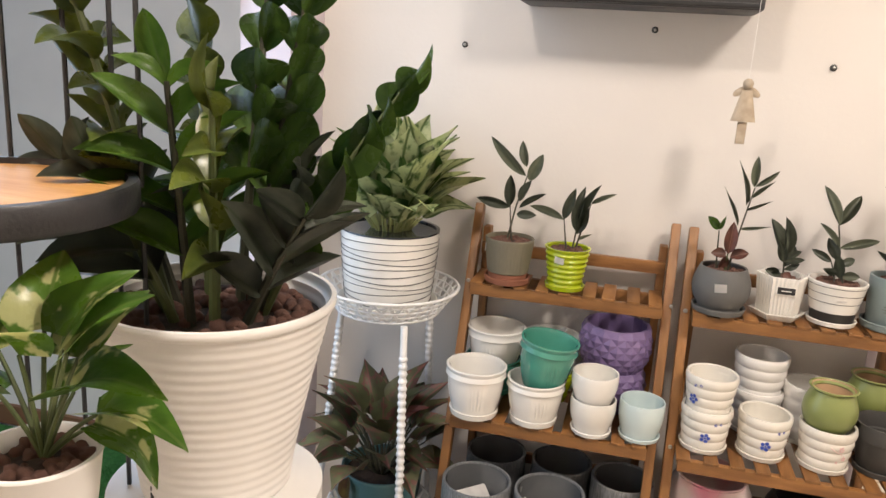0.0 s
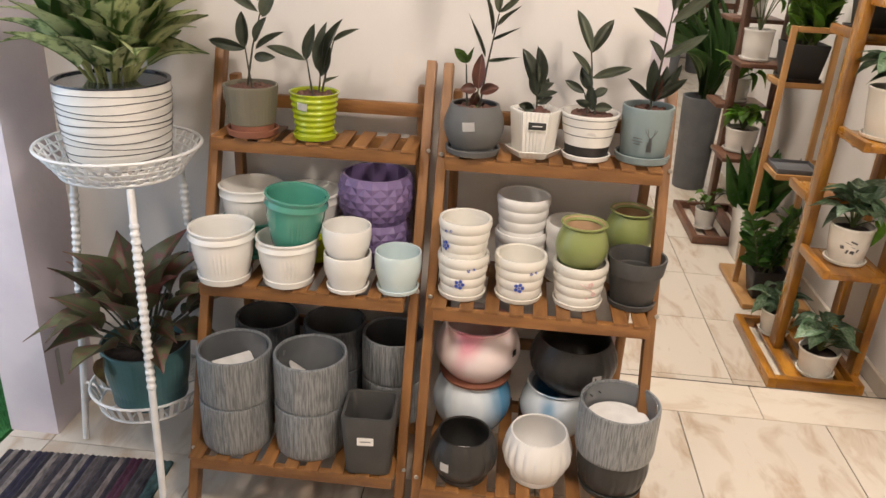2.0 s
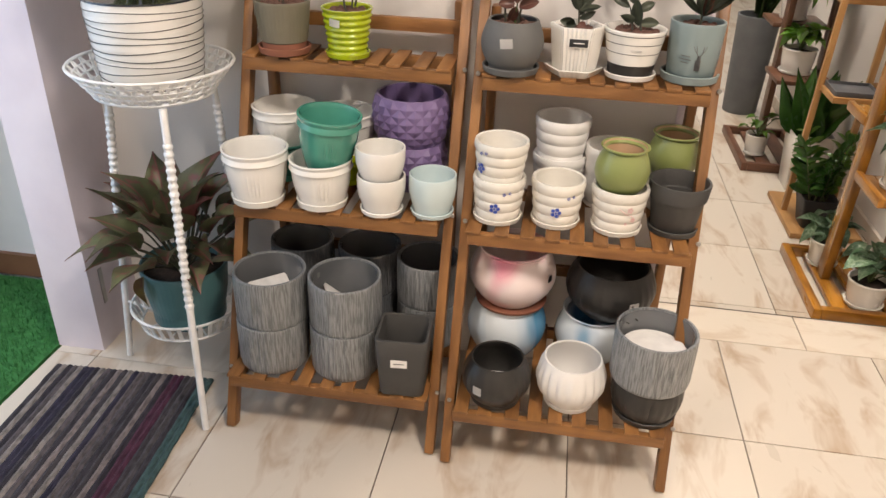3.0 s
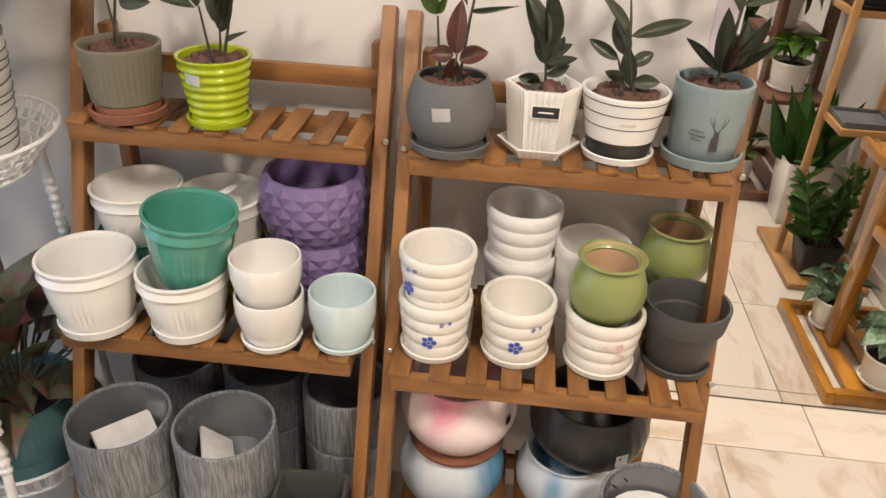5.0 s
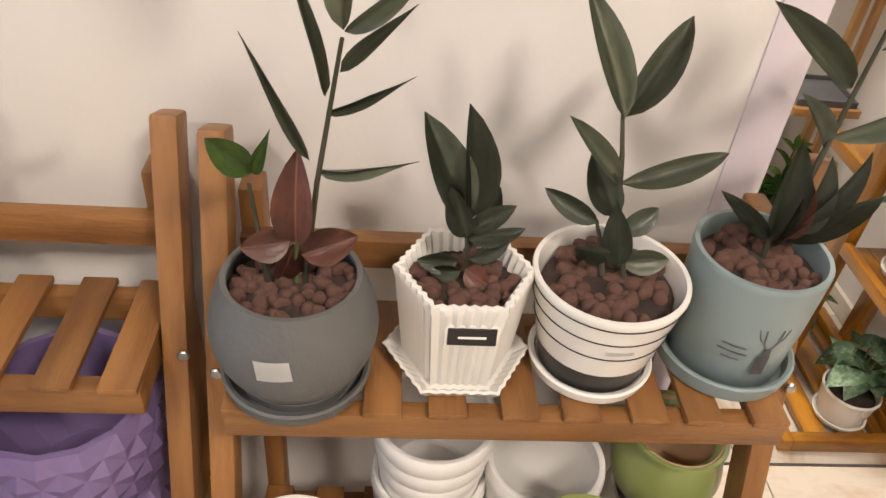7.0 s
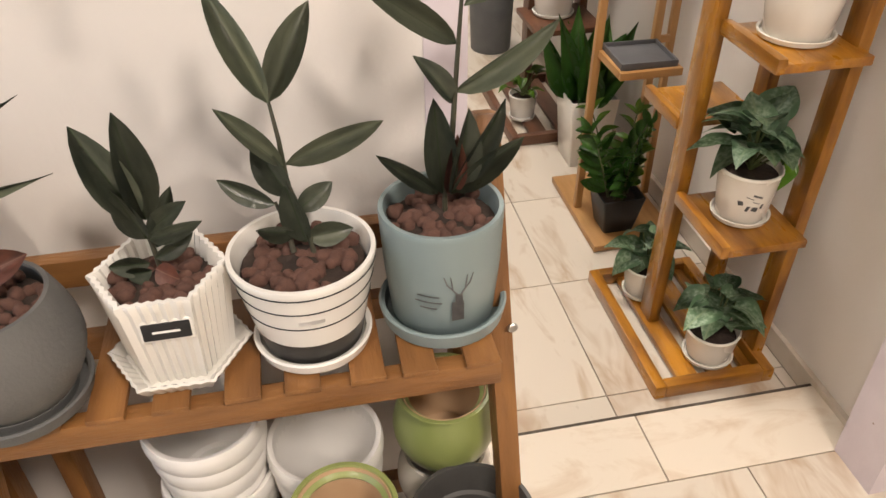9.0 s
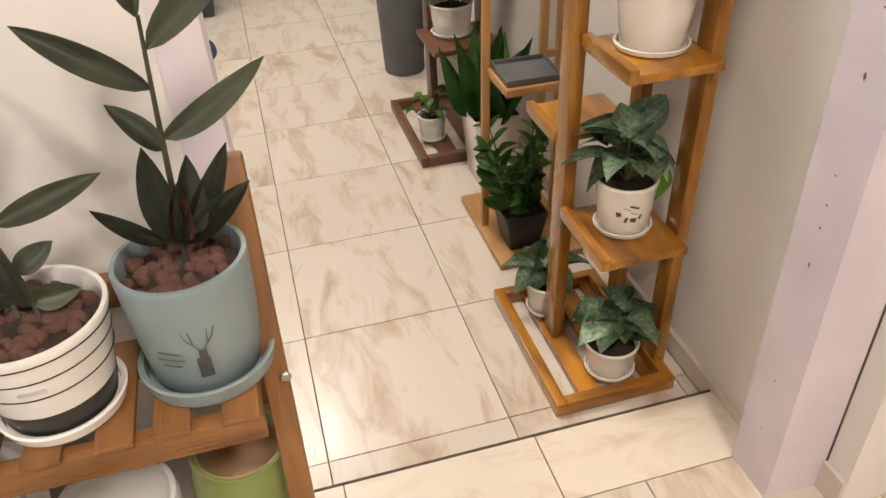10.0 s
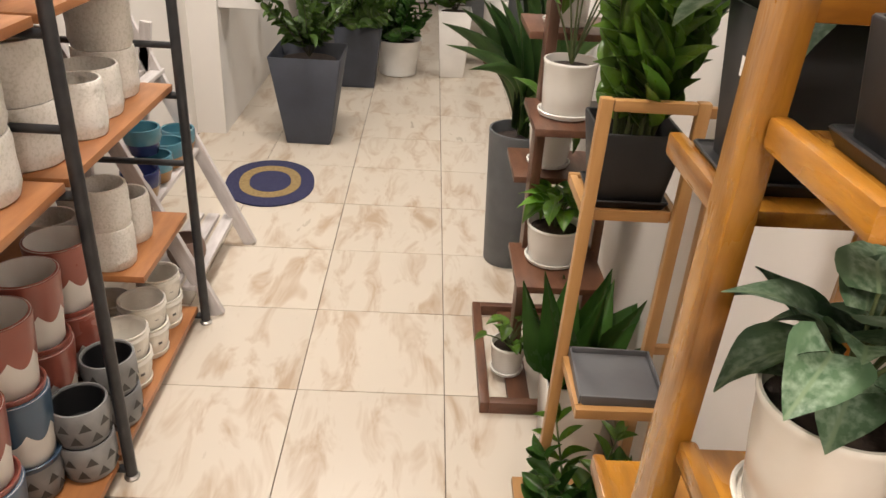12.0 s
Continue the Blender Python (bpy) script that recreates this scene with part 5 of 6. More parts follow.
for i, (az, el, ln, pr, mk) in enumerate(((84, 82, .46, 11, "zz"), (128, 80, .50, 12, "zzolive"), (176, 70, .46, 11, "zzolive"), (214, 78, .44, 11, "zzolive"), (268, 84, .27, 7, "zzlight"), (300, 80, .25, 7, "zzolive"), (60, 80, .40, 10, "zz"),
                                          (120, 72, .22, 6, "zz"), (20, 76, .17, 5, "zzdark"), (240, 70, .19, 5, "zzdark"), (340, 62, .17, 5, "zzdark"), (200, 62, .20, 5, "zzdark"))):
    a = radians(az)
    zz_stem(t, (0.045 * math.cos(a), 0.045 * math.sin(a), 0.195), spread(az, el), ln, max(4, round(pr * 0.66)), 0.086, rg, L[mk], M["stem"] if i % 2 else M["stemdark"], 0.25, 0.34, 0.43, 0.0065, rise=40)
for az, el, ln, pr in ((20, 68, .31, 9),):
    a = radians(az)
    zz_stem(t, (0.050 * math.cos(a), 0.050 * math.sin(a), 0.198), spread(az, el), ln, pr, 0.066, rg, L["zz"], M["stem"], 0.50, 0.26, 0.56, 0.0055, plane=(-math.sin(a), math.cos(a), 0), rise=58)

ps = thing("plant_stool", "small white plant stool", "stool", (-1.466, -1.792, F - 0.015))
part("seat", lathe([(0.02, 0.838), (0.066, 0.838), (0.070, 0.843), (0.070, 0.852), (0.02, 0.854)], 40), M["whitematt"], ps)
for a in (45, 135, 225, 315):
    part("leg", tube([(0.06 * math.cos(radians(a)), 0.06 * math.sin(radians(a)), 0), (0.05 * math.cos(radians(a)), 0.05 * math.sin(radians(a)), 0.838)], 0.008, seg=8), M["whitematt"], ps)
t = thing("potted_plant", "cream-variegated pothos in a white pot with clay pebbles", "potted plant", (-1.466, -1.792, F + 0.8395))
part("pot_body", lathe(shell([(0.037, 0), (0.039, 0.004), (0.047, 0.07), (0.0505, 0.098), (0.052, 0.102)], 0.005), 56), M["whitematt"], t)
fill(t, 0.045, 0.090, rg, 0.0070)
vine_leaves(t, (0, 0.008, 0.090), ((20, 80, .10, 0.085, 50), (60, 75, .09, 0.085, 40), (120, 78, .11, 0.081, 60), (175, 72, .10, 0.085, 30), (215, 72, .07, 0.076, 30),
                                   (345, 70, .08, 0.091, 30), (5, 56, .07, 0.085, 10), (40, 82, .11, 0.081, 55), (255, 84, .10, 0.076, 50), (90, 60, .06, 0.081, 20), (30, 50, .05, 0.085, -30)), rg, L["pothos"])

# chipped paint on the door jamb
rg = random.Random(17)
for i in range(9):
    z = (0.55, 0.62, 0.66, 0.71, 0.86, 0.30, 0.18, 0.95, 1.05)[i]
    bm = bmesh.new()
    vs = [bm.verts.new((0.3732, -0.315 + 0.003 * math.cos(k) * rg.uniform(.4, 1), z + (0.008 if i in (0, 4) else 0.0025) * math.sin(k) * rg.uniform(.5, 1))) for k in (0, 0.9, 1.8, 2.7, 3.6, 4.5, 5.4)]
    bm.faces.new(vs)
    chip = new("paint_chip", mesh_of(bm, M["brownbase"], False))
    tagged(chip, "small brown chip in the lilac paint", "paint chip", "paint chips")

# ---- things on the partition wall ----
GROUP_AT = Vector((-0.001, 0, 0.018))
tv = thing("wall_box", "dark grey box unit fixed high on the wall", "wall unit", (-1.06, WALL, 1.440))
part("body", boxm(-0.245, 0.245, -0.155, -0.001, 0.0, 0.30, 0.008), M["graph"], tv)
part("lower_trim", boxm(-0.235, 0.235, -0.162, -0.155, 0.004, 0.014, 0.002), M["black"], tv)
for x, z in ((-1.449, 1.347), (-1.018, 1.402), (-0.641, 1.343)):
    nail = thing("wall_plug", "grey wall plug with a screw in the wall", "wall plug", pose(x, WALL, z, 90, 0, 0), "wall plugs")
    part("plug", lathe([(0.0072, 0), (0.0075, 0.002), (0.006, 0.003), (0.001, 0.003)], 16), M["charcoal"], nail)
    part("screw", lathe([(0.003, 0.003), (0.0032, 0.010), (0.001, 0.011)], 10), M["steel"], nail)
an = thing("hanging_ornament", "small pale wooden angel ornament hung on a thread", "hanging ornament", (-0.826, -0.615, 1.288))
bm = bmesh.new()
bmesh.ops.create_icosphere(bm, subdivisions=2, radius=0.011, matrix=Matrix.Translation((0, 0, 0.012)))
bmesh.ops.create_cone(bm, cap_ends=True, segments=16, radius1=0.024, radius2=0.010, depth=0.062, matrix=Matrix.LocRotScale((0, 0, -0.032), None, (1, 0.35, 1)))
for sg in (-1, 1):
    bmesh.ops.create_uvsphere(bm, u_segments=10, v_segments=6, radius=0.014, matrix=Matrix.LocRotScale((sg * 0.013, 0.004, -0.004), Euler((0, radians(sg * 35), 0)), (1.15, 0.2, 0.55)))
box(bm, -0.009, 0.009, -0.003, 0.003, -0.108, -0.064, 0.001)
part("figure", bm, M["palewood"], an)
part("thread", tube([(0, 0.0, 0.02), (0.002, 0.0, 1.41)], 0.0006, seg=5), M["paper"], an)


# ---- stands in the passage ----
GROUP_AT = Vector((0, 0, 0))


def board(name, x0, x1, y0, y1, z, th, material, parent, label=""):
    w, d = x1 - x0, y1 - y0
    bm = boxm(-w / 2, w / 2, -d / 2, d / 2, -th, 0, 0.003)
    return part(name, bm, material, parent, label, at=pose((x0 + x1) / 2, (y0 + y1) / 2, z))


def base_frame(t, x0, x1, y0, y1, h, m, w=0.026):
    bar("base_bar", (x0 + w / 2, y0, h / 2 + .001), (x0 + w / 2, y1, h / 2 + .001), w, h, m, t, 0.003)
    bar("base_bar", (x1 - w / 2, y0, h / 2 + .001), (x1 - w / 2, y1, h / 2 + .001), w, h, m, t, 0.003)
    bar("base_bar", (x0 + w, y0 + w / 2, h / 2 + .001), (x1 - w, y0 + w / 2, h / 2 + .001), h, w, m, t, 0.003, (0, 0, 1))
    bar("base_bar", (x0 + w, y1 - w / 2, h / 2 + .001), (x1 - w, y1 - w / 2, h / 2 + .001), h, w, m, t, 0.003, (0, 0, 1))


SW = M["standwood"]
sc = thing("plant_stand", "varnished orange-brown tiered wooden plant stand against the wall", "plant stand", (0, 0, 0))
base_frame(sc, 0.097, 0.380, -0.034, 0.392, 0.036, SW)
bar("base_slat", (0.190, -0.008, 0.014), (0.190, 0.366, 0.014), 0.050, 0.014, SW, sc)
bar("base_slat", (0.272, -0.008, 0.014), (0.272, 0.366, 0.014), 0.060, 0.014, SW, sc)
bar("base_slat", (0.335, -0.008, 0.014), (0.335, 0.366, 0.014), 0.024, 0.014, SW, sc)
bar("upright", (0.190, 0.214, 0.02), (0.211, 0.214, 1.262), 0.028, 0.056, SW, sc, 0.004)
bar("upright", (0.372, 0.052, 0.02), (0.396, 0.052, 1.104), 0.026, 0.050, SW, sc, 0.004)
bar("upright", (0.384, 0.275, 0.02), (0.402, 0.275, 1.262), 0.026, 0.046, SW, sc, 0.004)
bar("top_bar", (0.2265, 0.212, 1.238), (0.414, 0.212, 1.238), 0.046, 0.022, SW, sc, 0.004, (0, 0, 1))
for z, x0, x1, y0, y1 in ((0.390, 0.178, 0.362, -0.024, 0.183), (0.764, 0.203, 0.384, -0.010, 0.185), (1.130, 0.206, 0.398, 0.002, 0.185)):
    s = board("shelf", x0, x1, y0, y1, z, 0.018, SW, sc)
    w, d = (x1 - x0) / 2, (y1 - y0) / 2
    bar("shelf_edge", (0.009 - w, -d - 0.001, -0.004), (0.009 - w, d + 0.001, -0.004), 0.020, 0.030, SW, s, 0.006)
    bar("shelf_rail", (0.022 - w, 0.03, -0.026), (w - 0.008, 0.03, -0.026), 0.022, 0.016, SW, s, 0.003, (0, 1, 0))
for z, x0, x1, y0, y1 in ((0.537, 0.181, 0.368, 0.239, 0.404), (1.026, 0.209, 0.384, 0.239, 0.440)):
    s = board("shelf", x0, x1, y0, y1, z, 0.018, SW, sc)
    w, d = (x1 - x0) / 2, (y1 - y0) / 2
    bar("shelf_edge", (0.009 - w, -d - 0.001, -0.004), (0.009 - w, d + 0.001, -0.004), 0.020, 0.030, SW, s, 0.006)
    bar("shelf_rail", (0.022 - w, -0.04, -0.026), (w - 0.008, -0.04, -0.026), 0.022, 0.016, SW, s, 0.003, (0, 1, 0))

BB = M["bamboo"]
sb = thing("plant_stand", "light bamboo plant stand with open frames and a grey tray", "plant stand", (0, 0, 0))
board("base_board", 0.155, 0.400, 0.505, 0.885, 0.022, 0.020, BB, sb)
YB = 0.708
bar("post", (0.176, YB, 0.022), (0.193, YB, 0.996), 0.021, 0.019, BB, sb, 0.003)
bar("post", (0.338, YB, 0.022), (0.347, YB, 0.996), 0.021, 0.019, BB, sb, 0.003)
bar("post", (0.400, YB + 0.03, 0.022), (0.404, YB + 0.03, 1.016), 0.019, 0.019, BB, sb, 0.003)
bar("top_bar", (0.2040, YB, 0.985), (0.336, YB, 0.985), 0.019, 0.018, BB, sb, 0.003, (0, 0, 1))
bar("link", (0.3575, YB + 0.016, 0.515), (0.391, YB + 0.016, 0.515), 0.018, 0.014, BB, sb, 0.002, (0, 0, 1))
bar("link", (0.3575, YB + 0.016, 0.975), (0.394, YB + 0.016, 0.975), 0.018, 0.014, BB, sb, 0.002, (0, 0, 1))
for z, y0, y1 in ((0.505, 0.560, YB - 0.0105), (0.796, YB + 0.0105, 0.862)):
    s = board("shelf", 0.199, 0.333, y0, y1, z, 0.010, BB, sb)
    d = (y1 - y0) / 2
    for x in (-0.0745, 0.0745):
        bar("shelf_edge", (x, -d, -0.004), (x, d, -0.004), 0.014, 0.020, BB, s, 0.002)
    for y in (-d - 0.0075, d + 0.0035) if z < 0.6 else (-d - 0.0035, d + 0.0075):
        bar("shelf_edge", (-0.0815 if abs(y) > d + 0.004 else -0.066, y, -0.004), (0.0815 if abs(y) > d + 0.004 else 0.066, y, -0.004), 0.020, 0.014 if abs(y) > d + 0.004 else 0.006, BB, s, 0.002, (0, 0, 1))
tray = thing("plant_tray", "empty grey square plastic tray on the bamboo stand", "tray", (0.267, 0.631, 0.5055), turn=-2)
part("tray_floor", boxm(-0.069, 0.069, -0.067, 0.067, 0, 0.012, 0.001), M["plasticgrey"], tray)
for x0, x1, y0, y1 in ((-0.0735, -0.0695, -0.0715, 0.0715), (0.0695, 0.0735, -0.0715, 0.0715), (-0.069, 0.069, -0.0715, -0.0675), (-0.069, 0.069, 0.0675, 0.0715)):
    part("tray_edge", boxm(x0, x1, y0, y1, 0, 0.022, 0.001), M["plasticgrey"], tray)

DW = M["darkwood"]
sa = thing("plant_stand", "dark brown tiered wooden plant stand with small shelves", "plant stand", (0, 0, 0))
base_frame(sa, 0.092, 0.385, 1.130, 1.630, 0.036, DW)
bar("base_slat", (0.20, 1.156, 0.014), (0.20, 1.604, 0.014), 0.06, 0.014, DW, sa)
bar("base_slat", (0.30, 1.156, 0.014), (0.30, 1.604, 0.014), 0.06, 0.014, DW, sa)
bar("upright", (0.195, 1.345, 0.02), (0.195, 1.345, 1.50), 0.026, 0.060, DW, sa, 0.004)
bar("upright", (0.375, 1.345, 0.02), (0.375, 1.345, 1.50), 0.026, 0.060, DW, sa, 0.004)
for z in (0.405, 0.800, 1.170):
    board("shelf", 0.150, 0.372, 1.115, 1.345, z, 0.018, DW, sa)
for z in (0.58, 0.95):
    board("shelf", 0.150, 0.372, 1.376, 1.590, z, 0.018, DW, sa)


def tapered(t, r0, r1, h, material, d=0.006, dish=0.0, sticker=False):
    part("pot_body", lathe(shell([(r0 * 0.95, d), (r0, d + 0.004), (r0 + (r1 - r0) * 0.55, d + h * 0.5), (r1 - 0.001, d + h * 0.93), (r1 + 0.0015, d + h * 0.97), (r1 + 0.001, d + h)], 0.005), 56), material, t)
    if dish:
        part("saucer", saucer(dish, 0.012), material, t)


def scindapsus(label, x, y, z, r0, r1, h, seed, n, size, print_=True, tails=()):
    n += 4
    rg = random.Random(seed)
    t = thing("potted_plant", label, "potted plant", (x, y, z), "silver pothos plants")
    tapered(t, r0, r1, h, M["cream"], 0.006, r0 * 1.2)
    fill(t, r1 - 0.006, h - 0.006, rg, pebbled=False)
    if print_:
        rm = (r0 + r1) / 2
        for az, zz, w, hh in ((-128, .50, .010, .012), (-112, .62, .016, .0016), (-98, .66, .020, .0045), (-98, .52, .014, .0016), (-112, .40, .006, .016), (-98, .38, .012, .010), (-84, .45, .005, .014)):
            patch_on(t, "printed_mark", rm + (r1 - r0) * (zz - 0.5), az, h * zz + 0.006, w, hh, M["inkgrey"], spin=(az % 7) * 6 - 18)
    specs = []
    for i in range(n):
        specs.append((i * 137.5 + rg.uniform(-15, 15), rg.uniform(58, 88), size * rg.uniform(0.45, 1.35), size * rg.uniform(0.78, 1.12), rg.uniform(-32, 45)))
    vine_leaves(t, (0, 0, h - 0.004), specs, rg, L["scin"])
    for az, el, sl, ll, pt in tails:
        vine_leaves(t, (0, 0, h - 0.004), ((az, el, sl, ll, pt),), rg, L["pothosgreen"] if ll > 0.065 else L["scin"])
    return t


scindapsus("silver pothos in a printed white pot on the lowest tier", 0.262, 0.055, 0.0225, 0.048, 0.060, 0.078, 1, 13, 0.085, False)
scindapsus("silver pothos in a white pot with a grey printed drawing", 0.275, 0.090, 0.3905, 0.050, 0.062, 0.110, 2, 15, 0.095, True, ((-15, 45, .06, .085, -70),))
scindapsus("silver pothos in a white pot with a trailing stem", 0.300, 0.100, 0.7645, 0.057, 0.072, 0.134, 3, 21, 0.088, False, ((-25, 14, .13, .095, 60),))
scindapsus("silver pothos in a small white pot behind the upright", 0.205, 0.300, 0.0225, 0.042, 0.052, 0.08, 8, 12, 0.075, False)


def boxed(label, x, y, z, w0, w1, h, material, dish=0.0, turn=0):
    t = thing("potted_plant", label, "potted plant", (x, y, z), turn=turn)
    if dish:
        square_pot(t, dish * 0.93, dish, 0.016, material, 0.004, 0.006, "saucer")
    square_pot(t, w0, w1, h, material, 0.006, 0.008, z=0.005 if dish else 0)
    return t


rg = random.Random(9)
t = boxed("silver pothos in a tall black square pot on a saucer", 0.290, 0.335, 1.0265, 0.048, 0.062, 0.172, M["black"], 0.066)
part("white_mark", boxm(-0.006, 0.006, -0.0004, 0.0004, -0.012, 0.012, 0.0003), M["paper"], t, "white diamond mark", at=pose(-0.0578, -0.008, 0.122, 0, 5, 90))
fill(t, 0.05, 0.14, rg, pebbled=False)
vine_leaves(t, (0, 0, 0.14), [(i * 137.5, rg.uniform(50, 84), rg.uniform(.05, .11), rg.uniform(.08, .11), rg.uniform(-30, 40)) for i in range(12)], rg, L["scin"])
t = boxed("leafy plant in a black square pot on the top tier", 0.300, 0.090, 1.1305, 0.048, 0.058, 0.10, M["black"], 0.062)
fill(t, 0.048, 0.09, rg, pebbled=False)
vine_leaves(t, (0, 0, 0.09), [(i * 137.5, rg.uniform(70, 88), rg.uniform(.12, .20), rg.uniform(.08, .10), rg.uniform(10, 60)) for i in range(9)], rg, L["pothosgreen"])
t = boxed("glossy zz plant in a black square pot on bamboo stand", 0.266, 0.792, 0.7965, 0.056, 0.072, 0.130, M["black"], 0.066)
fill(t, 0.058, 0.098, rg, pebbled=False)
for i in range(11):
    az = i * 137.5
    zz_stem(t, (0.030 * math.cos(az), 0.030 * math.sin(az), 0.10), spread(az, rg.uniform(74, 88)), rg.uniform(.22, .34), 7, 0.096, rg, L["zzlight" if i % 3 else "zz"], M["stem"], 0.12, 0.15, 0.38, 0.005, rise=54)
t = boxed("short zz plant in a black square pot on the stand's base", 0.245, 0.600, 0.0225, 0.044, 0.062, 0.115, M["black"])
fill(t, 0.05, 0.10, rg, pebbled=False)
for i in range(7):
    az = i * 137.5
    zz_stem(t, (0.028 * math.cos(az), 0.028 * math.sin(az), 0.095), spread(az, rg.uniform(58, 84)), rg.uniform(.16, .26), 6, 0.062, rg, L["fan" if i % 3 else "zzlight"], M["stem"], 0.2, 0.15, 0.46, 0.004)
t = boxed("dark glossy plant in a white square planter on the floor", 0.300, 1.020, 0.0, 0.062, 0.078, 0.235, M["white"])
fill(t, 0.066, 0.215, rg, pebbled=False)
for i in range(11):
    az = i * 137.5
    e = 84 - 3.2 * i
    leaf(t, (0.02 * math.cos(radians(az)), 0.02 * math.sin(radians(az)), 0.208), spread(az, e), rg.uniform(.24, .34), rg.uniform(.085, .105), L["fan"], "lance", rg.choice((0.25, 0.5)), up=(-0.4, -1, 0.2), roll=rg.uniform(-25, 25))


def leafy(label, x, y, z, r0, r1, h, material, seed, n, size, lk, stalk=(.05, .12), dish=True, el=(40, 85)):
    rg = random.Random(seed)
    t = thing("potted_plant", label, "potted plant", (x, y, z))
    tapered(t, r0, r1, h, material, 0.006, r0 * 1.18 if dish else 0)
    fill(t, r1 - 0.007, h - 0.006, rg, pebbled=False)
    vine_leaves(t, (0, 0, h - 0.005), [(i * 137.5 + rg.uniform(-12, 12), rg.uniform(*el), rg.uniform(*stalk), size * rg.uniform(.75, 1.1), rg.uniform(-45, 40)) for i in range(n)], rg, L[lk])
    return t


leafy("bright green pothos in a glazed white pot on the dark stand", 0.250, 1.262, 0.4055, 0.058, 0.069, 0.095, M["white"], 31, 19, 0.075, "pothosgreen", (.05, .11), True, (62, 88))
leafy("pale-stemmed plant in a white pot on the dark stand", 0.229, 1.225, 0.8005, 0.054, 0.060, 0.118, M["white"], 32, 9, 0.075, "pothosgreen", (.14, .22), True, (70, 88))
leafy("green pothos in a white pot on the top shelf", 0.258, 1.230, 1.1705, 0.052, 0.062, 0.105, M["white"], 33, 18, 0.09, "pothosgreen", (.06, .14))
leafy("small bright plant in a white pot on the stand's base", 0.175, 1.300, 0.0225, 0.040, 0.050, 0.085, M["white"], 34, 14, 0.05, "zzlight", (.03, .10))
leafy("young pothos in a white pot on the rear shelf", 0.250, 1.480, 0.5805, 0.05, 0.06, 0.10, M["white"], 35, 14, 0.08, "pothosgreen")
leafy("young pothos in a pale pot on the upper rear shelf", 0.250, 1.480, 0.9505, 0.05, 0.058, 0.13, M["white"], 36, 16, 0.085, "pothosgreen")

rg = random.Random(12)
t = thing("potted_plant", "tall strap-leaved dracaena in a grey cylinder planter", "potted plant", (0.235, 2.0, 0))
part("pot_body", lathe(shell([(0.082, 0), (0.085, 0.005), (0.094, 0.25), (0.103, 0.485), (0.104, 0.492)], 0.008), 56), M["greyplanter"], t)
fill(t, 0.094, 0.46, rg, pebbled=False)
for i in range(22):
    az = i * 137.5 + rg.uniform(-10, 10)
    el = 88 - 30 * (i / 21)
    a = radians(az)
    ln = rg.uniform(0.30, 0.50)
    leaf(t, (0.03 * math.cos(a), 0.03 * math.sin(a), 0.46 + rg.uniform(0, .12)), spread(az, el), ln, 0.034, L["strap"], "strap", rg.choice((0.25, 0.5, 0.75)), roll=rg.uniform(-20, 20))

rug = thing("round_rug", "oval navy rug with an ochre ring", "rug", (-0.735, 2.575, 0.0005), turn=8)
part("outer_ring", lathe([(0.245, 0), (0.245, 0.006), (0.17, 0.008), (0.17, 0.0)], 56, cap=False, wave= lambda a, i, r, z: r * (1 - 0.24 * math.cos(a) ** 2)), M["navyrug"], rug)
part("middle_ring", lathe([(0.17, 0.0), (0.17, 0.0088), (0.115, 0.0088), (0.115, 0.0)], 56, cap=False, wave= lambda a, i, r, z: r * (1 - 0.24 * math.cos(a) ** 2)), M["goldrug"], rug)
part("centre", lathe([(0.114, 0.0), (0.114, 0.0085), (0.01, 0.0085)], 56, wave= lambda a, i, r, z: r * (1 - 0.24 * math.cos(a) ** 2)), M["navyrug"], rug)


def bush(t, base, n, reach, size, lk, rg, el=(25, 85)):
    for i in range(n):
        az, e = i * 137.5, rg.uniform(*el)
        zz_stem(t, base, spread(az, e), reach * rg.uniform(0.6, 1.1), 6, size, rg, L[lk], M["stemdark"], 0.4, 0.25, 0.5, 0.004)


rg = random.Random(14)
t = boxed("dark green shrub in a tall dark slate square planter", -0.645, 3.165, 0, 0.105, 0.167, 0.43, M["slate"])
fill(t, 0.13, 0.39, rg, pebbled=False)
bush(t, (0, 0, 0.40), 15, 0.34, 0.072, "zz", rg, (58, 88))
t = boxed("dark shrub in a grey square planter at the back", -0.50, 4.15, 0, 0.10, 0.14, 0.36, M["slate"])
bush(t, (0, 0, 0.33), 12, 0.36, 0.10, "zz", rg)
t = thing("potted_plant", "dense green bush in a round white tapered pot", "potted plant", (-0.272, 4.42, 0))
part("pot_body", lathe(shell([(0.10, 0), (0.107, 0.005), (0.130, 0.12), (0.148, 0.212), (0.152, 0.222)], 0.009), 48), M["whitematt"], t)
fill(t, 0.13, 0.19, rg, pebbled=False)
bush(t, (0, 0, 0.19), 20, 0.32, 0.085, "fan", rg, (35, 88))
t = boxed("tall white tapered square planter at the passage end", 0.075, 4.45, 0, 0.076, 0.105, 0.415, M["whitematt"])
fill(t, 0.09, 0.40, rg, pebbled=False)
bush(t, (0, 0, 0.39), 8, 0.36, 0.10, "zz", rg)
t = thing("planter", "white cylinder planter on a brown stool at the back", "planter", (0.36, 4.80, 0))
part("stool", lathe([(0.06, 0), (0.075, 0.14), (0.075, 0.15), (0.02, 0.15)], 24), M["darkwood"], t)
part("pot_body", lathe(shell([(0.072, 0.152), (0.078, 0.16), (0.080, 0.42)], 0.008), 36), M["whitematt"], t)
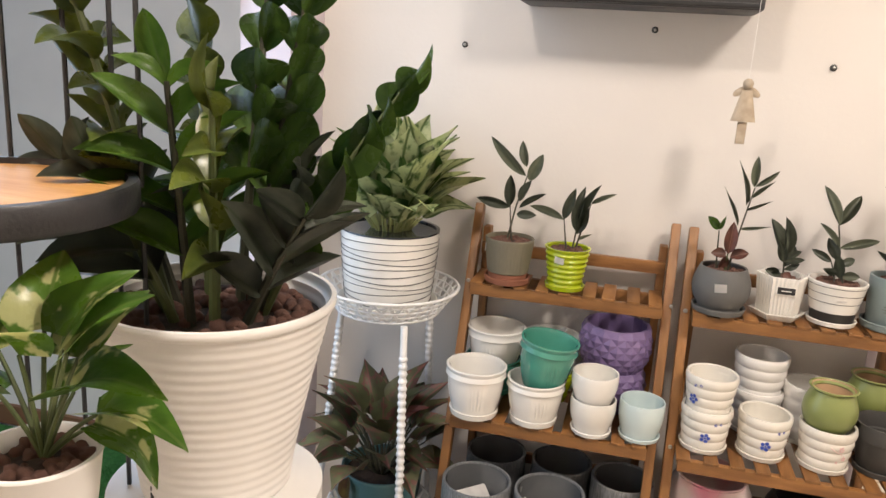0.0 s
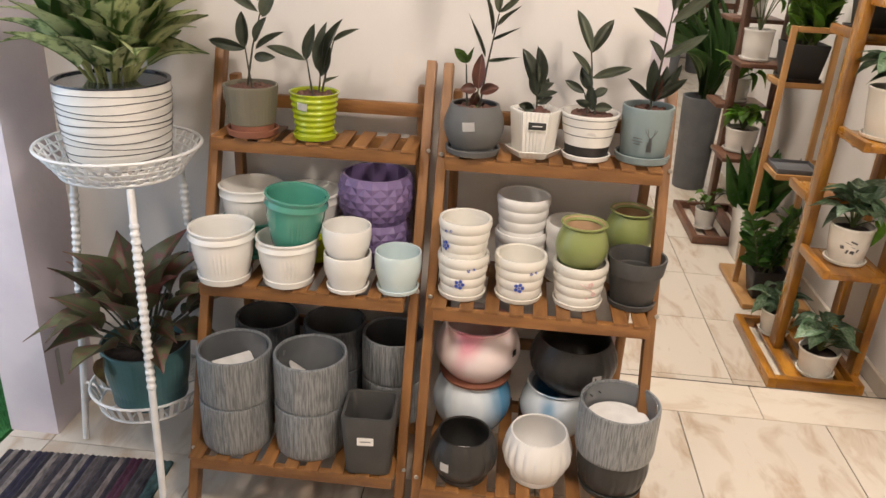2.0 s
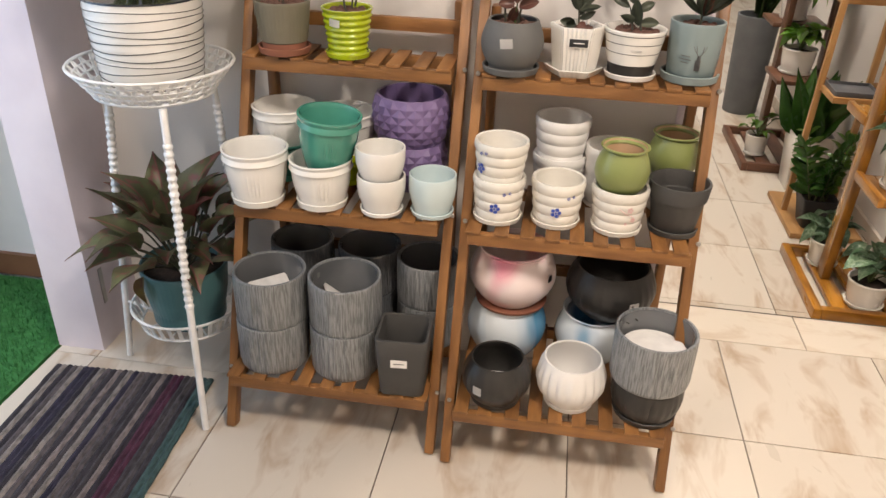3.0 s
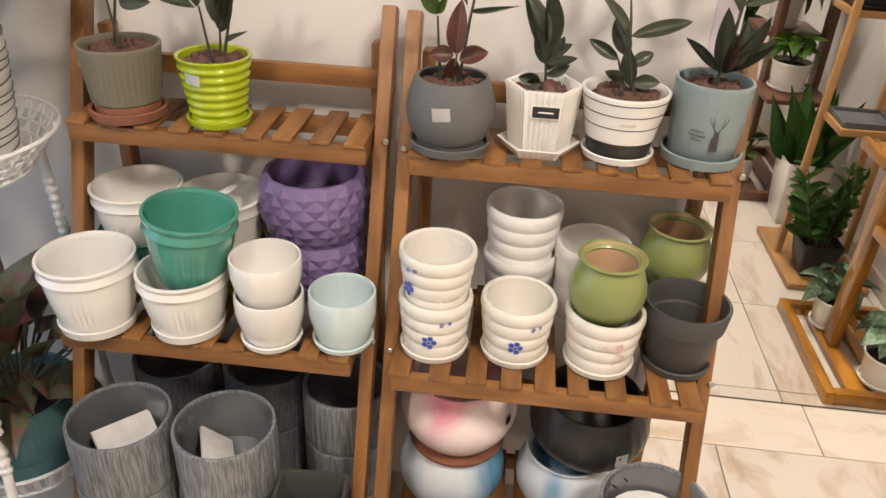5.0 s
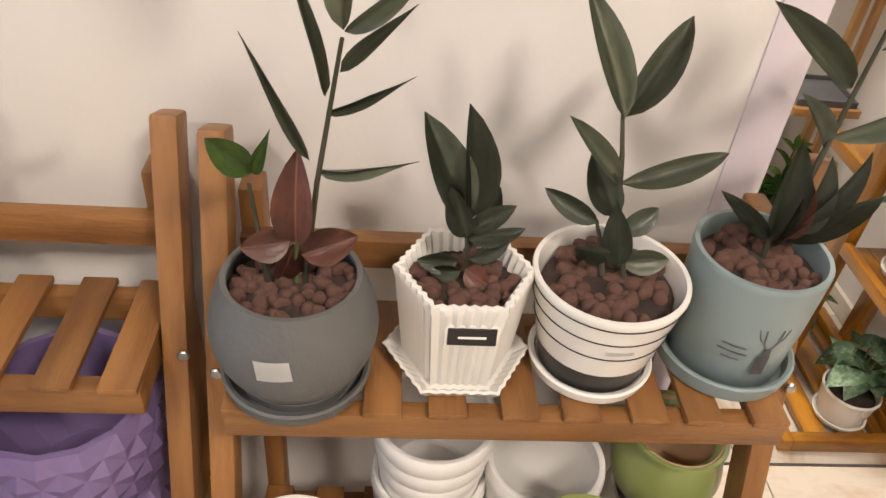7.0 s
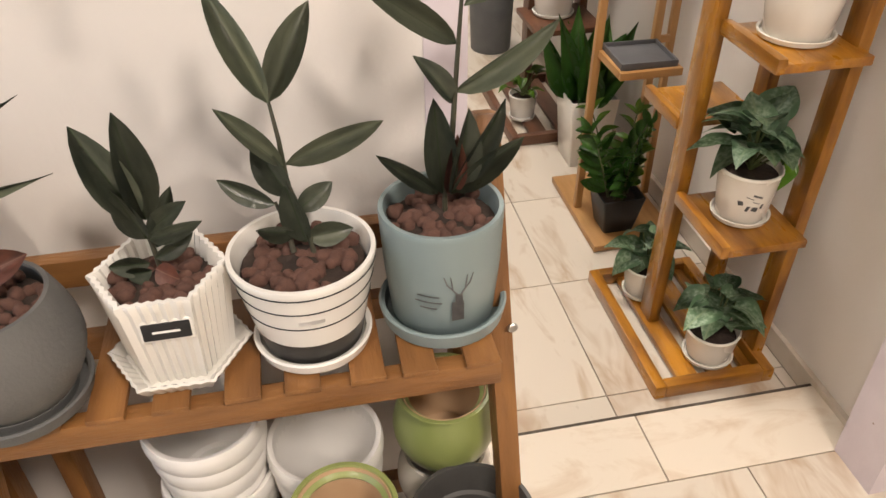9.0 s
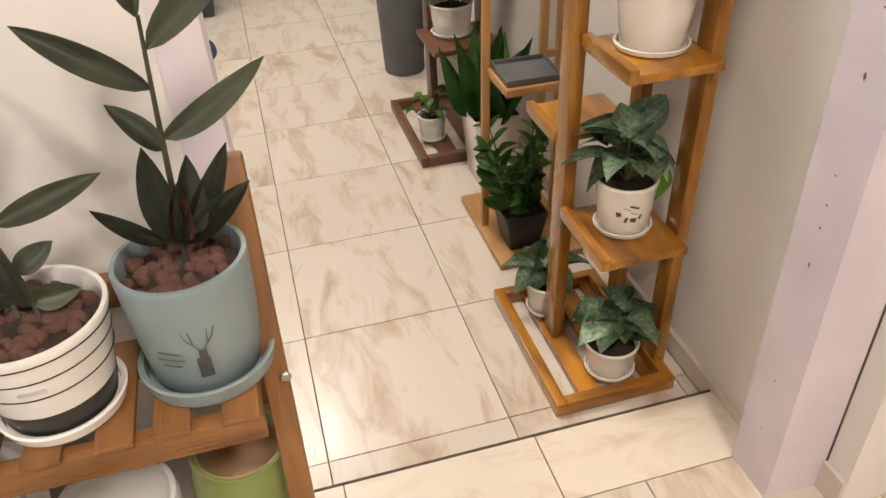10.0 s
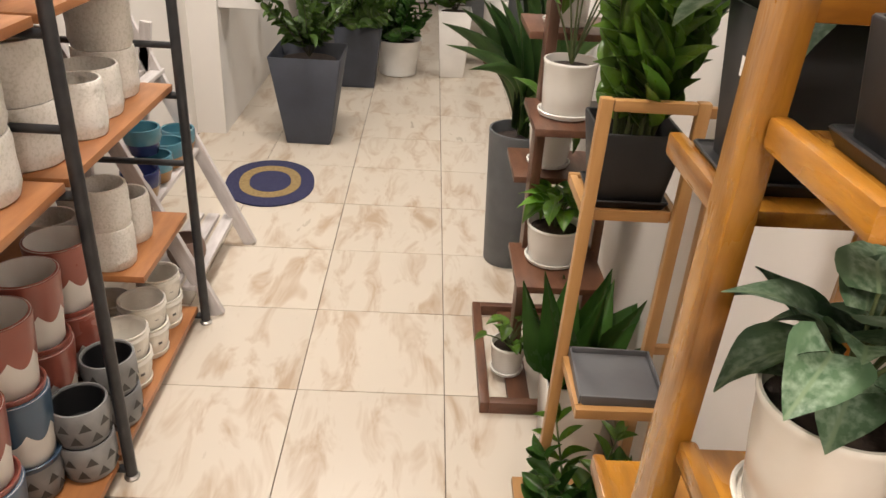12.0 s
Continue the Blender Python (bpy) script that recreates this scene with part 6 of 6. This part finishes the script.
for x, y, z in ((0.62, 5.4, 0), (1.05, 5.9, 0), (0.35, 6.3, 0), (-0.75, 5.2, 0), (1.5, 5.3, 0)):
    t = thing("potted_plant", "shaded plant in a grey pot near the far window", "potted plant", (x, y, z), "plants at the far end")
    part("pot_body", lathe(shell([(0.11, 0), (0.12, 0.01), (0.15, 0.34)], 0.01), 32), M["greyplanter"], t)
    bush(t, (0, 0, 0.3), 9, 0.45, 0.12, "zz", rg)
ch = thing("chair", "brown wooden chair near the far window", "chair", (1.30, 6.35, 0))
part("seat", boxm(-0.2, 0.2, -0.2, 0.2, 0.42, 0.45, 0.008), M["darkwood"], ch)
for x in (-0.18, 0.18):
    part("leg", boxm(x - 0.02, x + 0.02, -0.2, -0.16, 0, 0.42, 0.004), M["darkwood"], ch)
    part("leg", boxm(x - 0.02, x + 0.02, 0.16, 0.2, 0, 0.95, 0.004), M["darkwood"], ch)
for z in (0.6, 0.75, 0.9):
    part("back_slat", boxm(-0.16, 0.16, 0.17, 0.19, z - 0.03, z + 0.03, 0.004), M["darkwood"], ch)
mb = thing("meter_box", "white box fixed to the passage wall", "wall box", (-1.06, 3.30, 0.60))
part("case", boxm(0.0, 0.20, -0.12, 0.12, 0, 0.32, 0.006), M["whitematt"], mb)
part("cover", boxm(0.202, 0.208, -0.10, 0.10, 0.02, 0.30, 0.003), M["whitematt"], mb)

# ---- black shelf unit with pots ----
GROUP_AT = Vector((0, 0, 0))
BM = M["blackmetal"]
br = thing("shelf_unit", "black metal shelf unit with orange-brown boards full of pots", "shelf unit", (0, 0, 0))
XF, XB = -0.724, -1.138
for y in (0.25, 0.862, 1.500):
    for x in (XF, XB):
        p = part("post", tube([(x, y, 0.012), (x, y, 1.75)], 0.0135, seg=12), BM, br)
        part("foot", lathe([(0.017, 0.0), (0.018, 0.006), (0.008, 0.014)], 14), M["steel"], p, "chrome levelling foot", at=pose(x, y, 0))
    for z in (0.026, 0.710, 1.010, 1.40):
        part("cross_bar", tube([(XF, y, z), (XB, y, z)], 0.010, seg=10), BM, br)
    for z in (0.84, 1.14) if y < 1 else (0.52, 0.84, 1.14):
        part("side_bar", tube([(XF, y, z), (XB, y, z)], 0.009, seg=10), BM, br)
for z in (0.056, 0.370, 0.740, 1.040, 1.43):
    y0 = 1.142 if z == 0.370 else 0.872
    part("shelf_board", boxm(-0.193, 0.193, y0 - 1.187, 0.315, -0.018, 0, 0.002), M["shelfwood"], br, at=pose((XB + XF - 0.014) / 2, 1.187, z))
    if z != 0.370:
        part("shelf_board", boxm(-0.193, 0.193, -0.315, 0.315, -0.018, 0, 0.002), M["shelfwood"], br, at=pose((XB + XF - 0.014) / 2, 0.540, z))


def textured(label, x, y, z, r, h, seed, mk="ruffwhite", n=44, rows=12, group="textured white pots", dish=False):
    t = pot_thing(label, x, y, z, 0, group)
    outer = [(r * 0.88, 0), (r * 0.94, 0.004), (r * 0.98, 0.02)] + [(r, 0.02 + (h - 0.02) * k / 16) for k in range(1, 16)] + [(r * 0.985, h)]
    part("pot_body", lathe(shell(outer, 0.006), n * 2, lambda a, i, rr, zz: rr + (0.0016 * math.cos(a * n) * math.cos(zz * 480) if 0.01 < zz < h * 0.9 and i < 18 else 0)), M[mk], t)
    lining(t, r * 0.94 - 0.0085, r * 0.985 - 0.0085, 0, h, M[mk])
    return t


UP = 0.7405
for x, y, z, r, h in ((-0.865, 0.955, UP, .084, .122), (-0.865, 0.955, UP + 0.1225, .084, .118), (-0.815, 1.112, UP, .054, .118), (-0.845, 1.245, UP, .068, .112), (-0.865, 1.395, UP, .072, .115), (-0.865, 1.395, UP + 0.1155, .072, .115),
                      (-1.04, 0.80, UP, .080, .118), (-1.045, 0.98, UP, .080, .118), (-1.05, 1.16, UP, .078, .118), (-1.045, 0.98, UP + 0.1185, .078, .112), (-0.865, 0.765, UP, .082, .118), (-0.865, 0.765, UP + 0.1185, .082, .112)):
    textured("white textured ceramic cylinder pot on the shelf unit", x, y, z, r, h, 1)
for x, y, z, r, h in ((-0.838, 1.205, 0.3705, .056, .105), (-0.838, 1.205, 0.476, .056, .105), (-0.845, 1.345, 0.3705, .056, .125), (-0.98, 1.22, 0.3705, .060, .110), (-0.97, 1.37, 0.3705, .060, .110)):
    textured("white speckled cylinder pot on the middle shelf", x, y, z, r, h, 2, n=26, group="speckled white pots")


def scallop(label, x, y, z, mk, r0=0.056, r1=0.070, h=0.112):
    """A white pot with a coloured glaze that ends in scallops, on a coloured saucer."""
    t = pot_thing(label, x, y, z, 0, "scallop-glazed pots")
    part("saucer", saucer(r0 * 1.22, 0.016), M[mk], t)
    d = 0.008
    part("pot_body", lathe(shell([(r0 * 0.95, d), (r0, d + 0.004), ((r0 + r1) / 2, d + h / 2), (r1, d + h)], 0.006), 48), M["whitematt"], t)
    bm = bmesh.new()
    n = 70
    cols = []
    for k in range(n):
        a = k * math.tau / n
        low = d + h * (0.40 + 0.16 * (1 - abs(math.sin(a * 3.5))))
        col = []
        for j in range(5):
            z1 = low + (d + h + 0.001 - low) * j / 4
            rr = r0 + (r1 - r0) * (z1 - d) / h + 0.0012
            col.append(bm.verts.new((rr * math.cos(a), rr * math.sin(a), z1)))
        col.append(bm.verts.new(((r1 - 0.006) * math.cos(a), (r1 - 0.006) * math.sin(a), d + h + 0.0035)))
        cols.append(col)
    for k in range(n):
        u, v = cols[k], cols[(k + 1) % n]
        for j in range(5):
            bm.faces.new((u[j], v[j], v[j + 1], u[j + 1]))
    part("scallop_glaze", bm, M[mk], t, "scalloped coloured glaze")
    return t


LOW = 0.0565
for x, y, z, mk in ((-0.900, 1.070, LOW + 0.095, "scallopred"), (-0.900, 1.070, LOW + 0.271, "scallopred"), (-0.902, 0.922, LOW + 0.095, "scallopred"), (-0.902, 0.922, LOW + 0.271, "scallopred"),
                    (-0.885, 0.762, LOW + 0.095, "scallopblue"), (-0.885, 0.762, LOW + 0.271, "scallopred"), (-0.880, 0.605, LOW, "scallopblue"), (-0.880, 0.605, LOW + 0.176, "scallopred"),
                    (-1.045, 1.02, LOW, "scallopred"), (-1.045, 1.02, LOW + 0.176, "scallopred"), (-1.040, 0.84, LOW, "scallopred"), (-1.040, 0.84, LOW + 0.176, "scallopred")):
    scallop("white pot dipped in %s scalloped glaze on a saucer" % ("brick-red" if mk == "scallopred" else "steel-blue"), x, y, z, mk, h=0.166)


def geo(label, x, y, z, r=0.060, h=0.094):
    t = pot_thing(label, x, y, z, x * 50, "grey triangle-print pots")
    part("pot_body", lathe(shell(straight(r * 0.9, r, h, 5, 0.004), 0.006), 48), M["greygeo"], t)
    part("lining", lathe([(0.02, 0.02), (r - 0.010, 0.02), (r - 0.0068, h - 0.002), (r - 0.0078, h - 0.003), (r - 0.012, 0.024), (0.02, 0.023)], 36), M["black"], t, "black glazed inside")
    for k in range(9):
        for row in (0, 1):
            az = k * 40 + 20 * row
            rr = r * (0.93 + 0.05 * row) + 0.0045
            bm = bmesh.new()
            vs = []
            for du, dv in ((-0.013, -0.010), (0.013, -0.010), (0.0, 0.013)):
                a = radians(az) + du / rr
                vs.append(bm.verts.new(((rr + 0.001) * math.cos(a), (rr + 0.001) * math.sin(a), h * (0.32 + 0.36 * row) + dv)))
            bm.faces.new(vs)
            part("printed_triangle", bm, M["charcoal"], t)
    return t


for x, y, z in ((-0.900, 1.070, LOW), (-0.902, 0.922, LOW), (-0.885, 0.762, LOW), (-0.797, 0.998, LOW), (-0.797, 0.998, LOW + 0.0945), (-0.797, 0.835, LOW), (-0.797, 0.835, LOW + 0.0945)):
    geo("grey pot printed with dark triangles on the bottom shelf", x, y, z)
for x, y, z in ((-0.815, 1.138, LOW), (-0.815, 1.138, LOW + 0.077), (-0.815, 1.275, LOW), (-0.815, 1.275, LOW + 0.077), (-0.82, 1.415, LOW), (-0.82, 1.415, LOW + 0.077), (-0.96, 1.24, LOW), (-0.95, 1.38, LOW)):
    t = classic("small cream pot with a dark printed stamp", x, y, z, 0.048, 0.060, 0.088, M["cream"], z < 0.1, group="stamped cream pots")
    patch_on(t, "printed_stamp", 0.056, -35, 0.050, 0.012, 0.012, M["inkgrey"])

# ---- whitewashed step rack beyond it ----
WW = M["whitewood"]
er = thing("step_rack", "whitewashed wooden step rack with glazed bowls", "plant rack", (0, 0, 0))
for y in (1.55, 2.02):
    bar("front_leg", (-0.700, y, 0.0), (-1.06, y, 0.82), 0.022, 0.045, WW, er, 0.003, (0, 1, 0))
    bar("rear_leg", (-1.10, y, 0.0), (-0.98, y, 0.78), 0.022, 0.035, WW, er, 0.003, (0, 1, 0))
for z, x in ((0.10, -0.83), (0.36, -0.925), (0.62, -1.02)):
    for k in range(3):
        bar("slat", (x - 0.055 + 0.055 * k, 1.53, z), (x - 0.055 + 0.055 * k, 2.04, z), 0.040, 0.014, WW, er, 0.002)
for x, y, z, a, b in ((-0.90, 1.60, 0.3675, "navy", "amber"), (-0.90, 1.72, 0.3675, "aqua", "amber"), (-0.90, 1.84, 0.3675, "aqua", "amber"), (-0.90, 1.96, 0.3675, "aqua", "amber"), (-0.93, 1.73, 0.4505, "aqua", "navy")):
    t = pot_thing("glazed bowl-shaped pot with an amber foot", x, y, z, 0, "drip-glazed pots")
    part("foot_glaze", lathe([(0.036, 0), (0.042, 0.004), (0.052, 0.040), (0.03, 0.040)], 36), M[b], t, "amber lower half")
    part("pot_body", lathe(shell([(0.0525, 0.0402), (0.056, 0.055), (0.056, 0.078), (0.0545, 0.083)], 0.007, 0.004), 36), M[a], t)
globe("dusty brown round pot on the rack's lowest step", -0.82, 1.68, 0.1075, 0.045, 0.060, 0.050, 0.085, M["brownpot"])
for x, y, z in ((-1.00, 1.66, 0.6275), (-1.00, 1.66, 0.70), (-1.01, 1.82, 0.6275)):
    cup("white ceramic pot on the rack's top step", x, y, z, 0.055, 0.062, 0.085 if y < 1.8 else 0.11, M["white"], True)


# ---- floor tiles ----
def tiles(parent, xs, ys, z, material, keep):
    cache = {}
    for x0, x1 in zip(xs, xs[1:]):
        for y0, y1 in zip(ys, ys[1:]):
            if not keep(x0, x1, y0, y1):
                continue
            w, d = round(x1 - x0 - 0.003, 4), round(y1 - y0 - 0.003, 4)
            if (w, d) not in cache:
                cache[(w, d)] = mesh_of(boxm(-w / 2, w / 2, -d / 2, d / 2, -0.008, 0, 0.0008), material, False, "tile")
            part("tile", cache[(w, d)], None, parent, at=pose((x0 + x1) / 2, (y0 + y1) / 2, z + random.uniform(-.0004, .0002)))


xs = [-1.93] + [-0.216 + 0.4 * k for k in range(-4, 5)] + [1.69]
ys = [-3.9] + [-0.665 + 0.4 * k for k in range(-8, 2)]
tiles(floor_front, xs, ys, F, M["tile"], lambda *a: True)
tiles(floor_front, [-0.455, -0.38, 0.02, 0.44], [-0.265, -0.097], F, M["tile_sill"], lambda *a: True)
tiles(floor_pass, [0.41] + [0.4 * k for k in range(2, 8)] + [3.09], [2.17] + [0.4 * k for k in range(6, 18)], 0.0, M["tile"], lambda *a: True)
tiles(floor_pass, [-1.19] + [0.4 * k for k in range(-2, 2)] + [0.43], [-0.094] + [0.4 * k for k in range(0, 18)], 0.0, M["tile"], lambda *a: True)
